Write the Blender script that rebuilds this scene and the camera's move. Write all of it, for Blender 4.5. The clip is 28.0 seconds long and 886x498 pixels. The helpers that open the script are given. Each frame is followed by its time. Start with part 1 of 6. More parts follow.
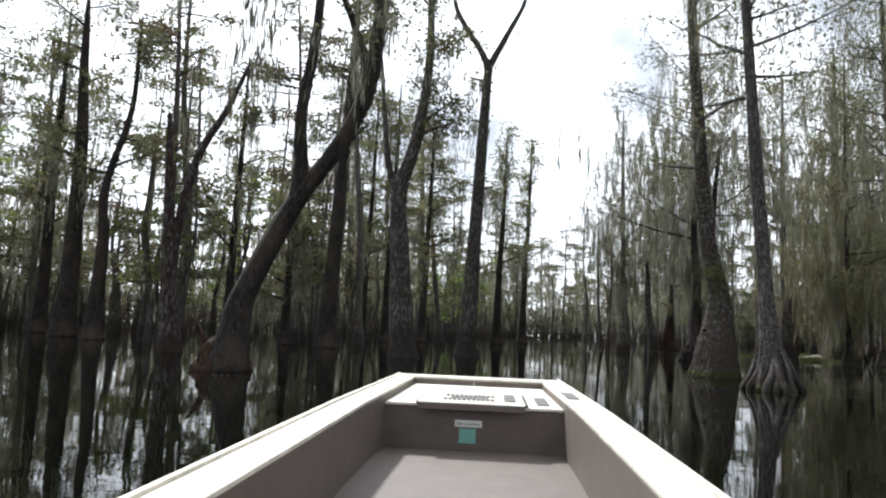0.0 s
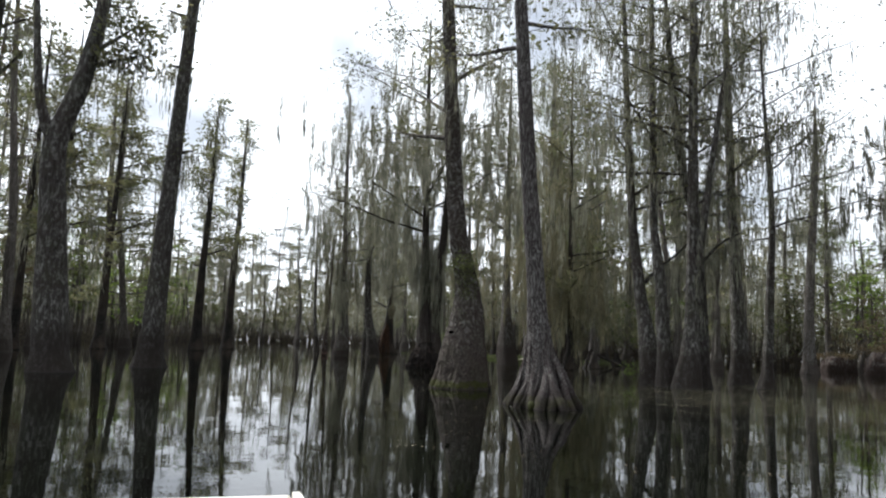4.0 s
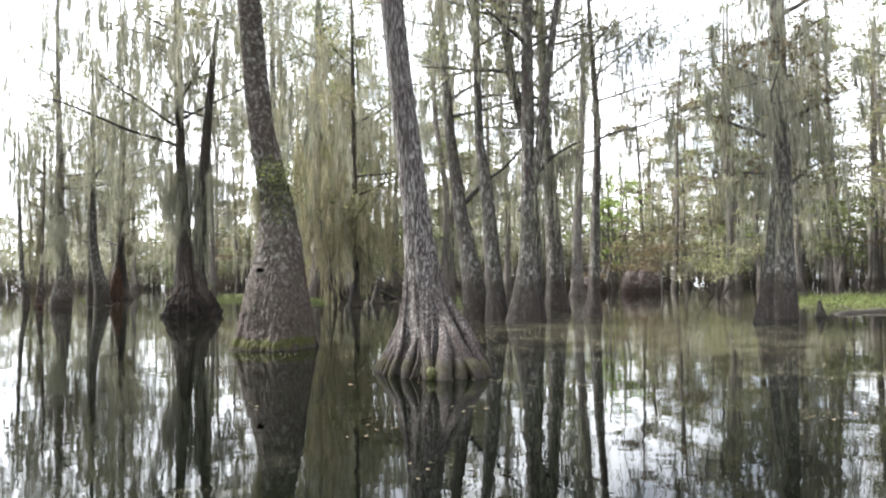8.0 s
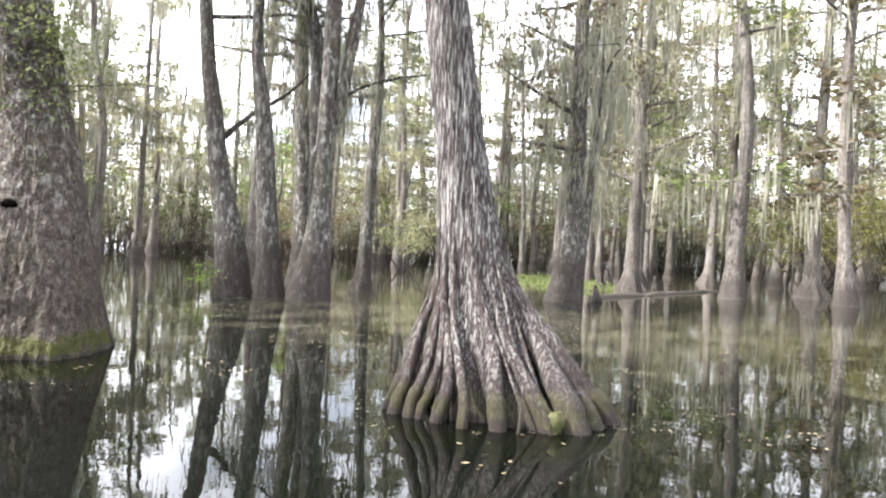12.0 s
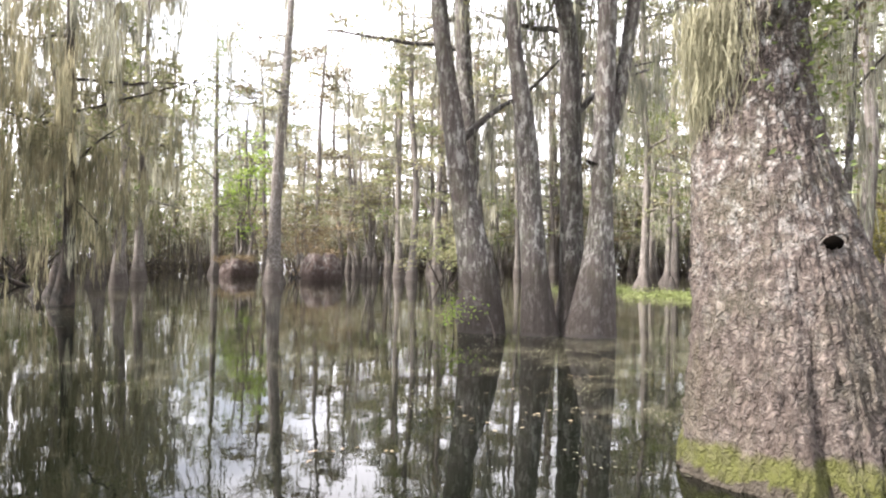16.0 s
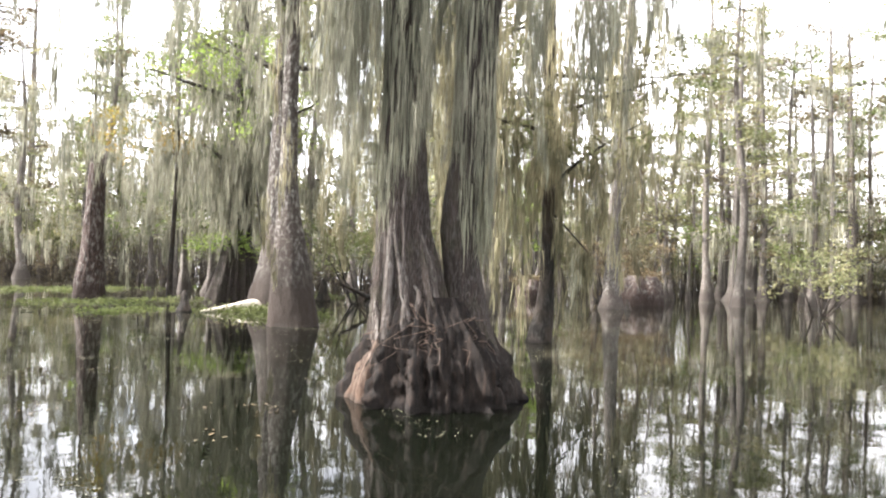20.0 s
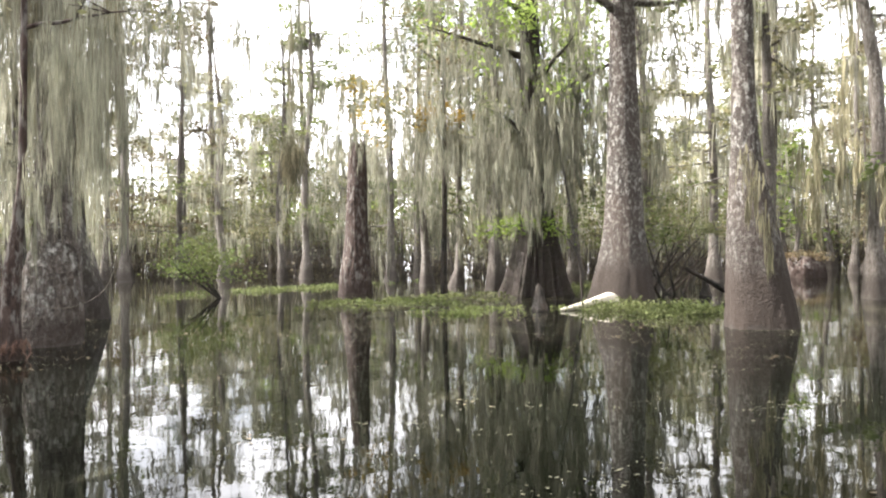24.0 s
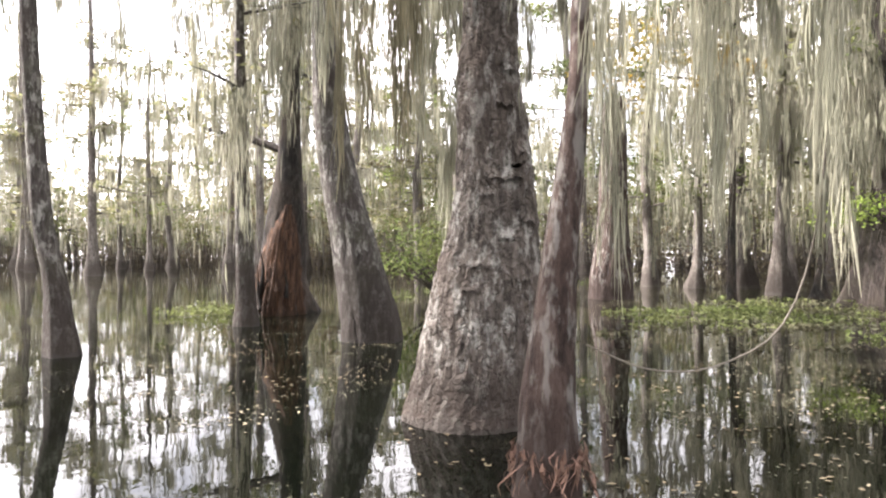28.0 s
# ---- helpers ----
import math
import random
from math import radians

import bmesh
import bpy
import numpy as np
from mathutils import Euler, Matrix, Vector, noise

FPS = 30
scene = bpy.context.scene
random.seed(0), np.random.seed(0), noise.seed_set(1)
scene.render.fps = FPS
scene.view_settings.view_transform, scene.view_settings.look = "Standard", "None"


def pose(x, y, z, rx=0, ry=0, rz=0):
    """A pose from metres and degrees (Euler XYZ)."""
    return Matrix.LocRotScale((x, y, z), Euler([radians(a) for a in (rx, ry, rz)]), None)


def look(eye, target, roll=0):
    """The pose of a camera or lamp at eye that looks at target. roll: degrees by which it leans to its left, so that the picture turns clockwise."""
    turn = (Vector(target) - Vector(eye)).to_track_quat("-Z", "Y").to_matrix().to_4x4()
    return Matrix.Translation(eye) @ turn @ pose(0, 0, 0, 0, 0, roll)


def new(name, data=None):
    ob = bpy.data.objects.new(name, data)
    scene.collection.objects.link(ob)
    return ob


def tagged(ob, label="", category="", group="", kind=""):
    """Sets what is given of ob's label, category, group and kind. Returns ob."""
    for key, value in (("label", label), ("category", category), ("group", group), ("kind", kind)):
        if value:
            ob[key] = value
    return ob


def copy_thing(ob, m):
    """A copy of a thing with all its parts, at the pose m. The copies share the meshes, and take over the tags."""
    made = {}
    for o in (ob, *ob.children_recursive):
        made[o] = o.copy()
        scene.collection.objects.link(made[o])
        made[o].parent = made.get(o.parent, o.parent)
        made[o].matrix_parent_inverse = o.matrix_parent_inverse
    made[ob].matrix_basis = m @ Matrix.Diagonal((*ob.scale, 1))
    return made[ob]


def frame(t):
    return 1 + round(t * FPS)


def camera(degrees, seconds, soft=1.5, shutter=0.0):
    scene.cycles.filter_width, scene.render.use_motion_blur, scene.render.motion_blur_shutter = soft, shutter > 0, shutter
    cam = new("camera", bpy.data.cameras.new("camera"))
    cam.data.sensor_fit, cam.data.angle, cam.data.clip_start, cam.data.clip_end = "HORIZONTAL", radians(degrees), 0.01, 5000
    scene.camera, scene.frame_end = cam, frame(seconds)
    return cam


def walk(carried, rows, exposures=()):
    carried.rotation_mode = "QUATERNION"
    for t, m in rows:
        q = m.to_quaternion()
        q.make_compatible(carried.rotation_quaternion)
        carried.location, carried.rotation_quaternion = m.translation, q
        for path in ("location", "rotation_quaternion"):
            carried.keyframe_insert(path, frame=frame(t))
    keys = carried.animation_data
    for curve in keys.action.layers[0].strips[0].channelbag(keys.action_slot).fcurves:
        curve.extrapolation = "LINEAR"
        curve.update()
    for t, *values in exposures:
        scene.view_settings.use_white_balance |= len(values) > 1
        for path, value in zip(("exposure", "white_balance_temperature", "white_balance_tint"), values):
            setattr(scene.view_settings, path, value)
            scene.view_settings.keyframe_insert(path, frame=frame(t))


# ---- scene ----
cam = camera(61.2, 28.0, soft=2.2)
PATH = [
    (0, (0.03, -0.361, 1.09), (-0.03, 1.627, 1.292), 2.4),
    (0.5, (0.125, 0.266, 1.111), (0.158, 2.254, 1.332), 2.7),
    (1, (0.186, 0.918, 1.1), (0.315, 2.901, 1.324), 2.6),
    (1.5, (0.231, 1.511, 1.069), (0.428, 3.488, 1.297), 2.5),
    (2, (0.32, 2.136, 1.05), (0.593, 4.103, 1.286), 2.2),
    (2.5, (0.374, 2.659, 1.082), (0.731, 4.612, 1.323), 2.5),
    (3, (0.48, 3.288, 1.095), (0.955, 5.214, 1.346), 2.3),
    (3.5, (0.508, 3.859, 1.078), (1.091, 5.754, 1.338), 2.2),
    (4, (0.555, 4.451, 1.064), (1.235, 6.316, 1.305), 2.1),
    (4.5, (0.588, 5.002, 1.046), (1.367, 6.83, 1.273), 2.1),
    (6.5, (0.733, 7.157, 1.198), (1.852, 8.803, 1.395), 1.6),
    (7, (0.845, 7.904, 1.172), (2.026, 9.508, 1.351), 0.5),
    (7.5, (0.948, 8.563, 1.146), (2.191, 10.123, 1.289), -0.4),
    (8, (1.04, 9.271, 1.118), (2.338, 10.79, 1.19), -0.8),
    (8.5, (1.134, 9.94, 1.104), (2.47, 11.428, 1.121), -1.1),
    (9, (1.262, 10.684, 1.101), (2.653, 12.121, 1.132), -1.1),
    (9.5, (1.37, 11.333, 1.076), (2.886, 12.637, 1.119), -0.9),
    (10, (1.481, 12.041, 1.079), (3.133, 13.166, 1.107), -0.1),
    (10.5, (1.593, 12.694, 1.077), (3.332, 13.683, 1.089), 0.4),
    (11, (1.706, 13.418, 1.053), (3.507, 14.287, 1.057), 0.4),
    (11.5, (1.784, 14.094, 1.048), (3.629, 14.865, 1.045), 1.0),
    (12, (1.859, 14.821, 1.039), (3.75, 15.472, 1.042), 2.8),
    (12.5, (1.968, 15.482, 1.023), (3.897, 16.011, 1.041), 3.0),
    (14.5, (2.255, 18.971, 1.171), (4.239, 19.226, 1.165), 0.4),
    (15, (2.172, 19.803, 1.132), (4.15, 20.1, 1.148), 1.2),
    (15.5, (2.3, 20.642, 1.179), (4.275, 20.957, 1.185), 0.1),
    (16, (2.445, 21.561, 1.139), (4.407, 21.947, 1.164), 0.9),
    (16.5, (2.589, 22.443, 1.162), (4.53, 22.922, 1.198), 1.2),
    (17, (2.762, 23.315, 1.179), (4.684, 23.866, 1.232), 1.3),
    (17.5, (2.798, 24.205, 1.174), (4.71, 24.79, 1.247), 1.1),
    (18, (3.005, 25.067, 1.179), (4.899, 25.704, 1.257), 1.2),
    (18.5, (3.157, 25.924, 1.19), (5.032, 26.617, 1.262), 1.4),
    (19, (3.243, 26.785, 1.223), (5.096, 27.534, 1.287), 1.8),
    (19.5, (3.347, 27.623, 1.214), (5.182, 28.416, 1.276), 1.6),
    (20, (3.502, 28.563, 1.23), (5.317, 29.4, 1.288), 1.8),
    (20.5, (3.671, 29.417, 1.218), (5.469, 30.292, 1.272), 1.5),
    (21, (3.806, 30.333, 1.204), (5.586, 31.243, 1.252), 1.3),
    (21.5, (3.974, 31.191, 1.251), (5.738, 32.134, 1.281), 0.7),
    (23.5, (3.978, 34.738, 1.154), (5.678, 35.792, 1.18), -0.3),
    (24, (4.203, 35.634, 1.123), (5.876, 36.73, 1.143), -0.7),
    (24.5, (4.390, 36.502, 1.137), (6.062, 37.599, 1.151), -0.2),
    (25, (4.572, 37.365, 1.146), (6.230, 38.483, 1.164), -0.2),
    (25.5, (4.755, 38.226, 1.148), (6.407, 39.353, 1.177), 0.0),
    (26, (4.927, 39.096, 1.148), (6.568, 40.239, 1.186), 0.1),
    (26.5, (5.090, 39.976, 1.153), (6.719, 41.136, 1.188), -0.1),
    (27, (5.236, 40.871, 1.159), (6.839, 42.067, 1.177), 0.6),
    (27.5, (5.389, 41.771, 1.158), (6.978, 42.985, 1.163), 0.0),
    (28, (5.532, 42.689, 1.159), (7.109, 43.919, 1.162), -0.2),
]
walk(cam, [(t, look(e, g, r)) for t, e, g, r in PATH], [(0, 0.28, 5950, 9), (4.5, 0.28, 5950, 9), (6.5, 1.12, 6150, 10), (8, 1.95, 6080, 10), (9, 2.13, 6100, 11), (10, 2.31, 6130, 12), (11, 2.48, 6120, 13), (12, 2.44, 6110, 13), (15, 2.40, 6290, 17), (16, 2.40, 6310, 17), (17, 2.26, 6350, 15), (18, 2.24, 6340, 15), (19, 2.34, 6330, 14), (20, 2.54, 6310, 14), (21, 2.82, 6250, 13), (24, 2.36, 6390, 13), (26, 2.36, 6380, 16), (28, 2.48, 6480, 18)])

# ---- light: hazy bright sky, soft sun ahead of the boat and to its left ----
SUN_AZ, SUN_EL = radians(-28), radians(44)   # azimuth from +y, towards +x
sun_dir = Vector((math.sin(SUN_AZ) * math.cos(SUN_EL), math.cos(SUN_AZ) * math.cos(SUN_EL), math.sin(SUN_EL)))
world = bpy.data.worlds.new("world")
scene.world = world
world.use_nodes = True
wn, wl = world.node_tree.nodes, world.node_tree.links
sky = wn.new("ShaderNodeTexSky")
sky.sky_type, sky.sun_disc = "NISHITA", False
sky.sun_elevation, sky.sun_rotation = SUN_EL, SUN_AZ
sky.air_density, sky.dust_density = 1.0, 2.0
sky_tc = wn.new("ShaderNodeTexCoord")
cloud = wn.new("ShaderNodeTexNoise")
cloud.inputs["Scale"].default_value, cloud.inputs["Detail"].default_value = 3.0, 5.0
cloud_ramp = wn.new("ShaderNodeValToRGB")
cloud_ramp.color_ramp.elements[0].position, cloud_ramp.color_ramp.elements[1].position = 0.38, 0.5
cloud_ramp.color_ramp.elements[0].color = (0.32, 0.32, 0.32, 1)
veil = wn.new("ShaderNodeMix")
veil.data_type = "RGBA"
# the haze glows more on the sun's side of the sky
facing = wn.new("ShaderNodeVectorMath")
facing.operation = "DOT_PRODUCT"
facing.inputs[1].default_value = tuple(sun_dir)
glow = wn.new("ShaderNodeMapRange")
glow.inputs["From Min"].default_value, glow.inputs["From Max"].default_value = -0.5, 0.9
glow.inputs["To Min"].default_value, glow.inputs["To Max"].default_value = 13.0, 32.0
wl.new(sky_tc.outputs["Generated"], facing.inputs[0])
wl.new(facing.outputs["Value"], glow.inputs["Value"])
wl.new(glow.outputs["Result"], veil.inputs["B"])
wl.new(sky_tc.outputs["Generated"], cloud.inputs["Vector"])
wl.new(cloud.outputs["Fac"], cloud_ramp.inputs["Fac"])
wl.new(cloud_ramp.outputs["Color"], veil.inputs["Factor"])
wl.new(sky.outputs["Color"], veil.inputs["A"])
wl.new(veil.outputs["Result"], wn["Background"].inputs["Color"])
wn["Background"].inputs["Strength"].default_value = 0.05
sun = new("sun", bpy.data.lights.new("sun", "SUN"))
sun.data.energy, sun.data.angle, sun.data.color = 5.0, radians(3.0), (1.0, 0.95, 0.87)
sun.matrix_world = look(sun_dir * 50, (0, 0, 0))


# ---- materials ----
def material(name):
    m = bpy.data.materials.new(name)
    m.use_nodes = True
    return m, m.node_tree.nodes, m.node_tree.links, m.node_tree.nodes["Principled BSDF"]


def ramp(n, stops):
    r = n.new("ShaderNodeValToRGB")
    e = r.color_ramp.elements
    while len(e) < len(stops):
        e.new(0.5)
    for el, (p, c) in zip(e, stops):
        el.position, el.color = p, (c, c, c, 1) if isinstance(c, (int, float)) else (*c, 1)
    return r


def mixc(n, l, fac, a, b, mode="MIX"):
    m = n.new("ShaderNodeMix")
    m.data_type, m.blend_type = "RGBA", mode
    for v, s in ((fac, "Factor"), (a, "A"), (b, "B")):
        if isinstance(v, (int, float)):
            m.inputs[s].default_value = v if s == "Factor" else (v, v, v, 1)
        elif isinstance(v, tuple):
            m.inputs[s].default_value = (*v, 1)
        else:
            l.new(v, m.inputs[s])
    return m.outputs["Result"]


def noise_tex(n, l, vec, scale, detail=5.0, rough=0.6, stretch=None):
    if stretch:
        mp = n.new("ShaderNodeMapping")
        mp.inputs["Scale"].default_value = stretch
        l.new(vec, mp.inputs["Vector"])
        vec = mp.outputs["Vector"]
    t = n.new("ShaderNodeTexNoise")
    t.inputs["Scale"].default_value, t.inputs["Detail"].default_value, t.inputs["Roughness"].default_value = scale, detail, rough
    l.new(vec, t.inputs["Vector"])
    return t.outputs["Fac"]


def bark_mat(name, dark, mid, light, lichen=0.35, algae=False, plates=9.0, stain=(0.08, 0.059, 0.043), green=0.0, flake=24.0, streak=0.3, grain=0.22, base=0.0, cells=0.0, upper=False, detail=9, speck=0.5):
    m, n, l, b = material(name)
    tc = n.new("ShaderNodeTexCoord").outputs["Object"]
    info = n.new("ShaderNodeObjectInfo")
    g1 = noise_tex(n, l, tc, plates, 7, 0.7, (1, 1, grain))
    g2 = noise_tex(n, l, tc, 1.6, 4, 0.6, (1, 1, 0.6))
    g3 = noise_tex(n, l, tc, 45, 3, 0.6, (1, 1, 0.5))
    col = ramp(n, [(0.36, dark), (0.5, mid), (0.66, light)])
    l.new(g1, col.inputs["Fac"])
    if cells:
        # plates of bark: broken cells with dark cracks between them
        warp = n.new("ShaderNodeTexNoise")
        warp.inputs["Scale"].default_value, warp.inputs["Detail"].default_value = 14.0, 4.0
        l.new(tc, warp.inputs["Vector"])
        moved = mixc(n, l, 0.09, tc, warp.outputs["Color"], "LINEAR_LIGHT")
        vm = n.new("ShaderNodeMapping")
        vm.inputs["Scale"].default_value = (1, 1, 0.62)
        l.new(moved, vm.inputs["Vector"])
        v1, v2 = n.new("ShaderNodeTexVoronoi"), n.new("ShaderNodeTexVoronoi")
        v2.feature = "DISTANCE_TO_EDGE"
        for v in (v1, v2):
            v.inputs["Scale"].default_value = cells
            l.new(vm.outputs["Vector"], v.inputs["Vector"])
        tone = ramp(n, [(0.1, mid), (0.9, light)])
        l.new(v1.outputs["Color"], tone.inputs["Fac"])
        crack = ramp(n, [(0.0, 0.1), (0.3, 1.0)])
        l.new(v2.outputs["Distance"], crack.inputs["Fac"])
        plate = mixc(n, l, crack.outputs["Color"], dark, tone.outputs["Color"])
        col_out = mixc(n, l, 0.4, col.outputs["Color"], plate)
        g1 = mixc(n, l, 0.6, g1, crack.outputs["Color"])
    else:
        col_out = col.outputs["Color"]
    c = mixc(n, l, speck, col_out, mixc(n, l, g3, tuple(0.55 * v for v in dark), light), "OVERLAY")
    lr = ramp(n, [(0.51, 0.0), (0.60, lichen)])
    l.new(noise_tex(n, l, tc, flake, detail, 0.76 if detail > 6 else 0.6, (1, 1, streak)), lr.inputs["Fac"])
    mask = lr.outputs["Color"]
    if upper:
        # lichen keeps above the flood line
        zz = n.new("ShaderNodeSeparateXYZ")
        l.new(tc, zz.inputs["Vector"])
        dry = n.new("ShaderNodeMapRange")
        dry.inputs["From Min"].default_value, dry.inputs["From Max"].default_value = 0.7, 2.2
        dry.inputs["To Min"].default_value = 0.1
        l.new(zz.outputs["Z"], dry.inputs["Value"])
        mask = mixc(n, l, 1.0, mask, dry.outputs["Result"], "MULTIPLY")
    c = mixc(n, l, mask, c, (0.32, 0.315, 0.29))
    blotch = ramp(n, [(0.42, 0.0), (0.66, 0.55)])
    l.new(g2, blotch.inputs["Fac"])
    c = mixc(n, l, blotch.outputs["Color"], c, stain)
    if green:
        gr = ramp(n, [(0.47, 0.0), (0.62, green)])
        l.new(noise_tex(n, l, tc, 2.3, 5, 0.7), gr.inputs["Fac"])
        c = mixc(n, l, gr.outputs["Color"], c, (0.062, 0.078, 0.028))
    sep = n.new("ShaderNodeSeparateXYZ")
    l.new(tc, sep.inputs["Vector"])
    wob = n.new("ShaderNodeMath")
    wob.operation = "MULTIPLY_ADD"
    l.new(noise_tex(n, l, tc, 5.0, 4, 0.6), wob.inputs[0])
    wob.inputs[1].default_value = -0.24
    l.new(sep.outputs["Z"], wob.inputs[2])
    if base:
        # brown high-water stain round the foot
        br = ramp(n, [(0.0, 0.8), (base, 0.75), (base + 0.28, 0.0)])
        l.new(wob.outputs[0], br.inputs["Fac"])
        c = mixc(n, l, br.outputs["Color"], c, tuple(0.38 * (p + q) for p, q in zip(dark, stain)))
    if algae:
        ar = ramp(n, [(0.0, 0.95), (0.04, 0.92), (0.085, 0.0)])
        l.new(wob.outputs[0], ar.inputs["Fac"])
        pa = ramp(n, [(0.40, 0.35), (0.55, 1.0)])
        l.new(noise_tex(n, l, tc, 6.5, 5, 0.7), pa.inputs["Fac"])
        patchy = algae * (0.75 if algae > 0.9 else 0.3)
        pa.color_ramp.elements[0].color, pa.color_ramp.elements[1].color = (patchy, patchy, patchy, 1), (algae, algae, algae, 1)
        c = mixc(n, l, mixc(n, l, 1.0, ar.outputs["Color"], pa.outputs["Color"], "MULTIPLY"), c, (0.042, 0.045, 0.0075))
    wet = ramp(n, [(0.0, 0.85), (0.02, 0.0)])
    sub = n.new("ShaderNodeMath")
    sub.operation = "ADD"
    l.new(wob.outputs[0], sub.inputs[0])
    sub.inputs[1].default_value = 0.09
    l.new(sub.outputs[0], wet.inputs["Fac"])
    c = mixc(n, l, wet.outputs["Color"], c, tuple(0.45 * v for v in mid))
    hsv = n.new("ShaderNodeHueSaturation")
    vr = n.new("ShaderNodeMapRange")
    vr.inputs["To Min"].default_value, vr.inputs["To Max"].default_value = 0.8, 1.2
    l.new(info.outputs["Random"], vr.inputs["Value"])
    l.new(vr.outputs["Result"], hsv.inputs["Value"])
    l.new(c, hsv.inputs["Color"])
    l.new(hsv.outputs["Color"], b.inputs["Base Color"])
    b.inputs["Roughness"].default_value = 0.9
    b.inputs["Specular IOR Level"].default_value = 0.25
    hmix = mixc(n, l, 0.35, g1, g3)
    bp = n.new("ShaderNodeBump")
    bp.inputs["Strength"].default_value, bp.inputs["Distance"].default_value = 0.9, 0.035
    l.new(hmix, bp.inputs["Height"])
    l.new(bp.outputs["Normal"], b.inputs["Normal"])
    return m


def leaf_mat(name, a, b2, through_amount=0.4, value=(0.65, 1.35), tufts=0.0):
    m, n, l, b = material(name)
    geo, info = n.new("ShaderNodeNewGeometry"), n.new("ShaderNodeObjectInfo")
    tc = n.new("ShaderNodeTexCoord").outputs["Object"]
    big = ramp(n, [(0.4, 0.0), (0.6, 1.0)])
    l.new(noise_tex(n, l, tc, 0.8, 3), big.inputs["Fac"])
    c = mixc(n, l, big.outputs["Color"], a, b2)
    if tufts:
        # darker tufts where a noise stretched down the strands runs low
        old = ramp(n, [(0.42, tufts), (0.56, 0.0)])
        l.new(noise_tex(n, l, tc, 5.0, 3, 0.6, (1, 1, 0.22)), old.inputs["Fac"])
        c = mixc(n, l, old.outputs["Color"], c, tuple(0.32 * v for v in a))
    vr = n.new("ShaderNodeMapRange")
    vr.inputs["To Min"].default_value, vr.inputs["To Max"].default_value = value
    l.new(geo.outputs["Random Per Island"], vr.inputs["Value"])
    vo = n.new("ShaderNodeMapRange")
    vo.inputs["To Min"].default_value, vo.inputs["To Max"].default_value = 0.8, 1.2
    l.new(info.outputs["Random"], vo.inputs["Value"])
    mul = n.new("ShaderNodeMath")
    mul.operation = "MULTIPLY"
    l.new(vr.outputs["Result"], mul.inputs[0])
    l.new(vo.outputs["Result"], mul.inputs[1])
    hsv = n.new("ShaderNodeHueSaturation")
    l.new(mul.outputs[0], hsv.inputs["Value"])
    l.new(c, hsv.inputs["Color"])
    l.new(hsv.outputs["Color"], b.inputs["Base Color"])
    b.inputs["Roughness"].default_value = 0.75
    b.inputs["Specular IOR Level"].default_value = 0.2
    tr = n.new("ShaderNodeBsdfTranslucent")
    l.new(hsv.outputs["Color"], tr.inputs["Color"])
    ms = n.new("ShaderNodeMixShader")
    ms.inputs["Fac"].default_value = through_amount
    l.new(b.outputs["BSDF"], ms.inputs[1])
    l.new(tr.outputs["BSDF"], ms.inputs[2])
    l.new(ms.outputs["Shader"], n["Material Output"].inputs["Surface"])
    return m


def plain_mat(name, color, rough=0.5, metal=0.0, vary=0.15, scale=8.0, bump=0.15):
    m, n, l, b = material(name)
    tc = n.new("ShaderNodeTexCoord").outputs["Object"]
    f1 = noise_tex(n, l, tc, scale, 6, 0.65)
    f2 = noise_tex(n, l, tc, scale * 7, 3, 0.6)
    r = ramp(n, [(0.35, tuple(v * (1 - vary) for v in color)), (0.65, tuple(min(1, v * (1 + vary * 0.5)) for v in color))])
    l.new(mixc(n, l, 0.35, f1, f2), r.inputs["Fac"])
    l.new(r.outputs["Color"], b.inputs["Base Color"])
    b.inputs["Roughness"].default_value, b.inputs["Metallic"].default_value = rough, metal
    bp = n.new("ShaderNodeBump")
    bp.inputs["Strength"].default_value, bp.inputs["Distance"].default_value = bump, 0.004
    l.new(f2, bp.inputs["Height"])
    l.new(bp.outputs["Normal"], b.inputs["Normal"])
    return m


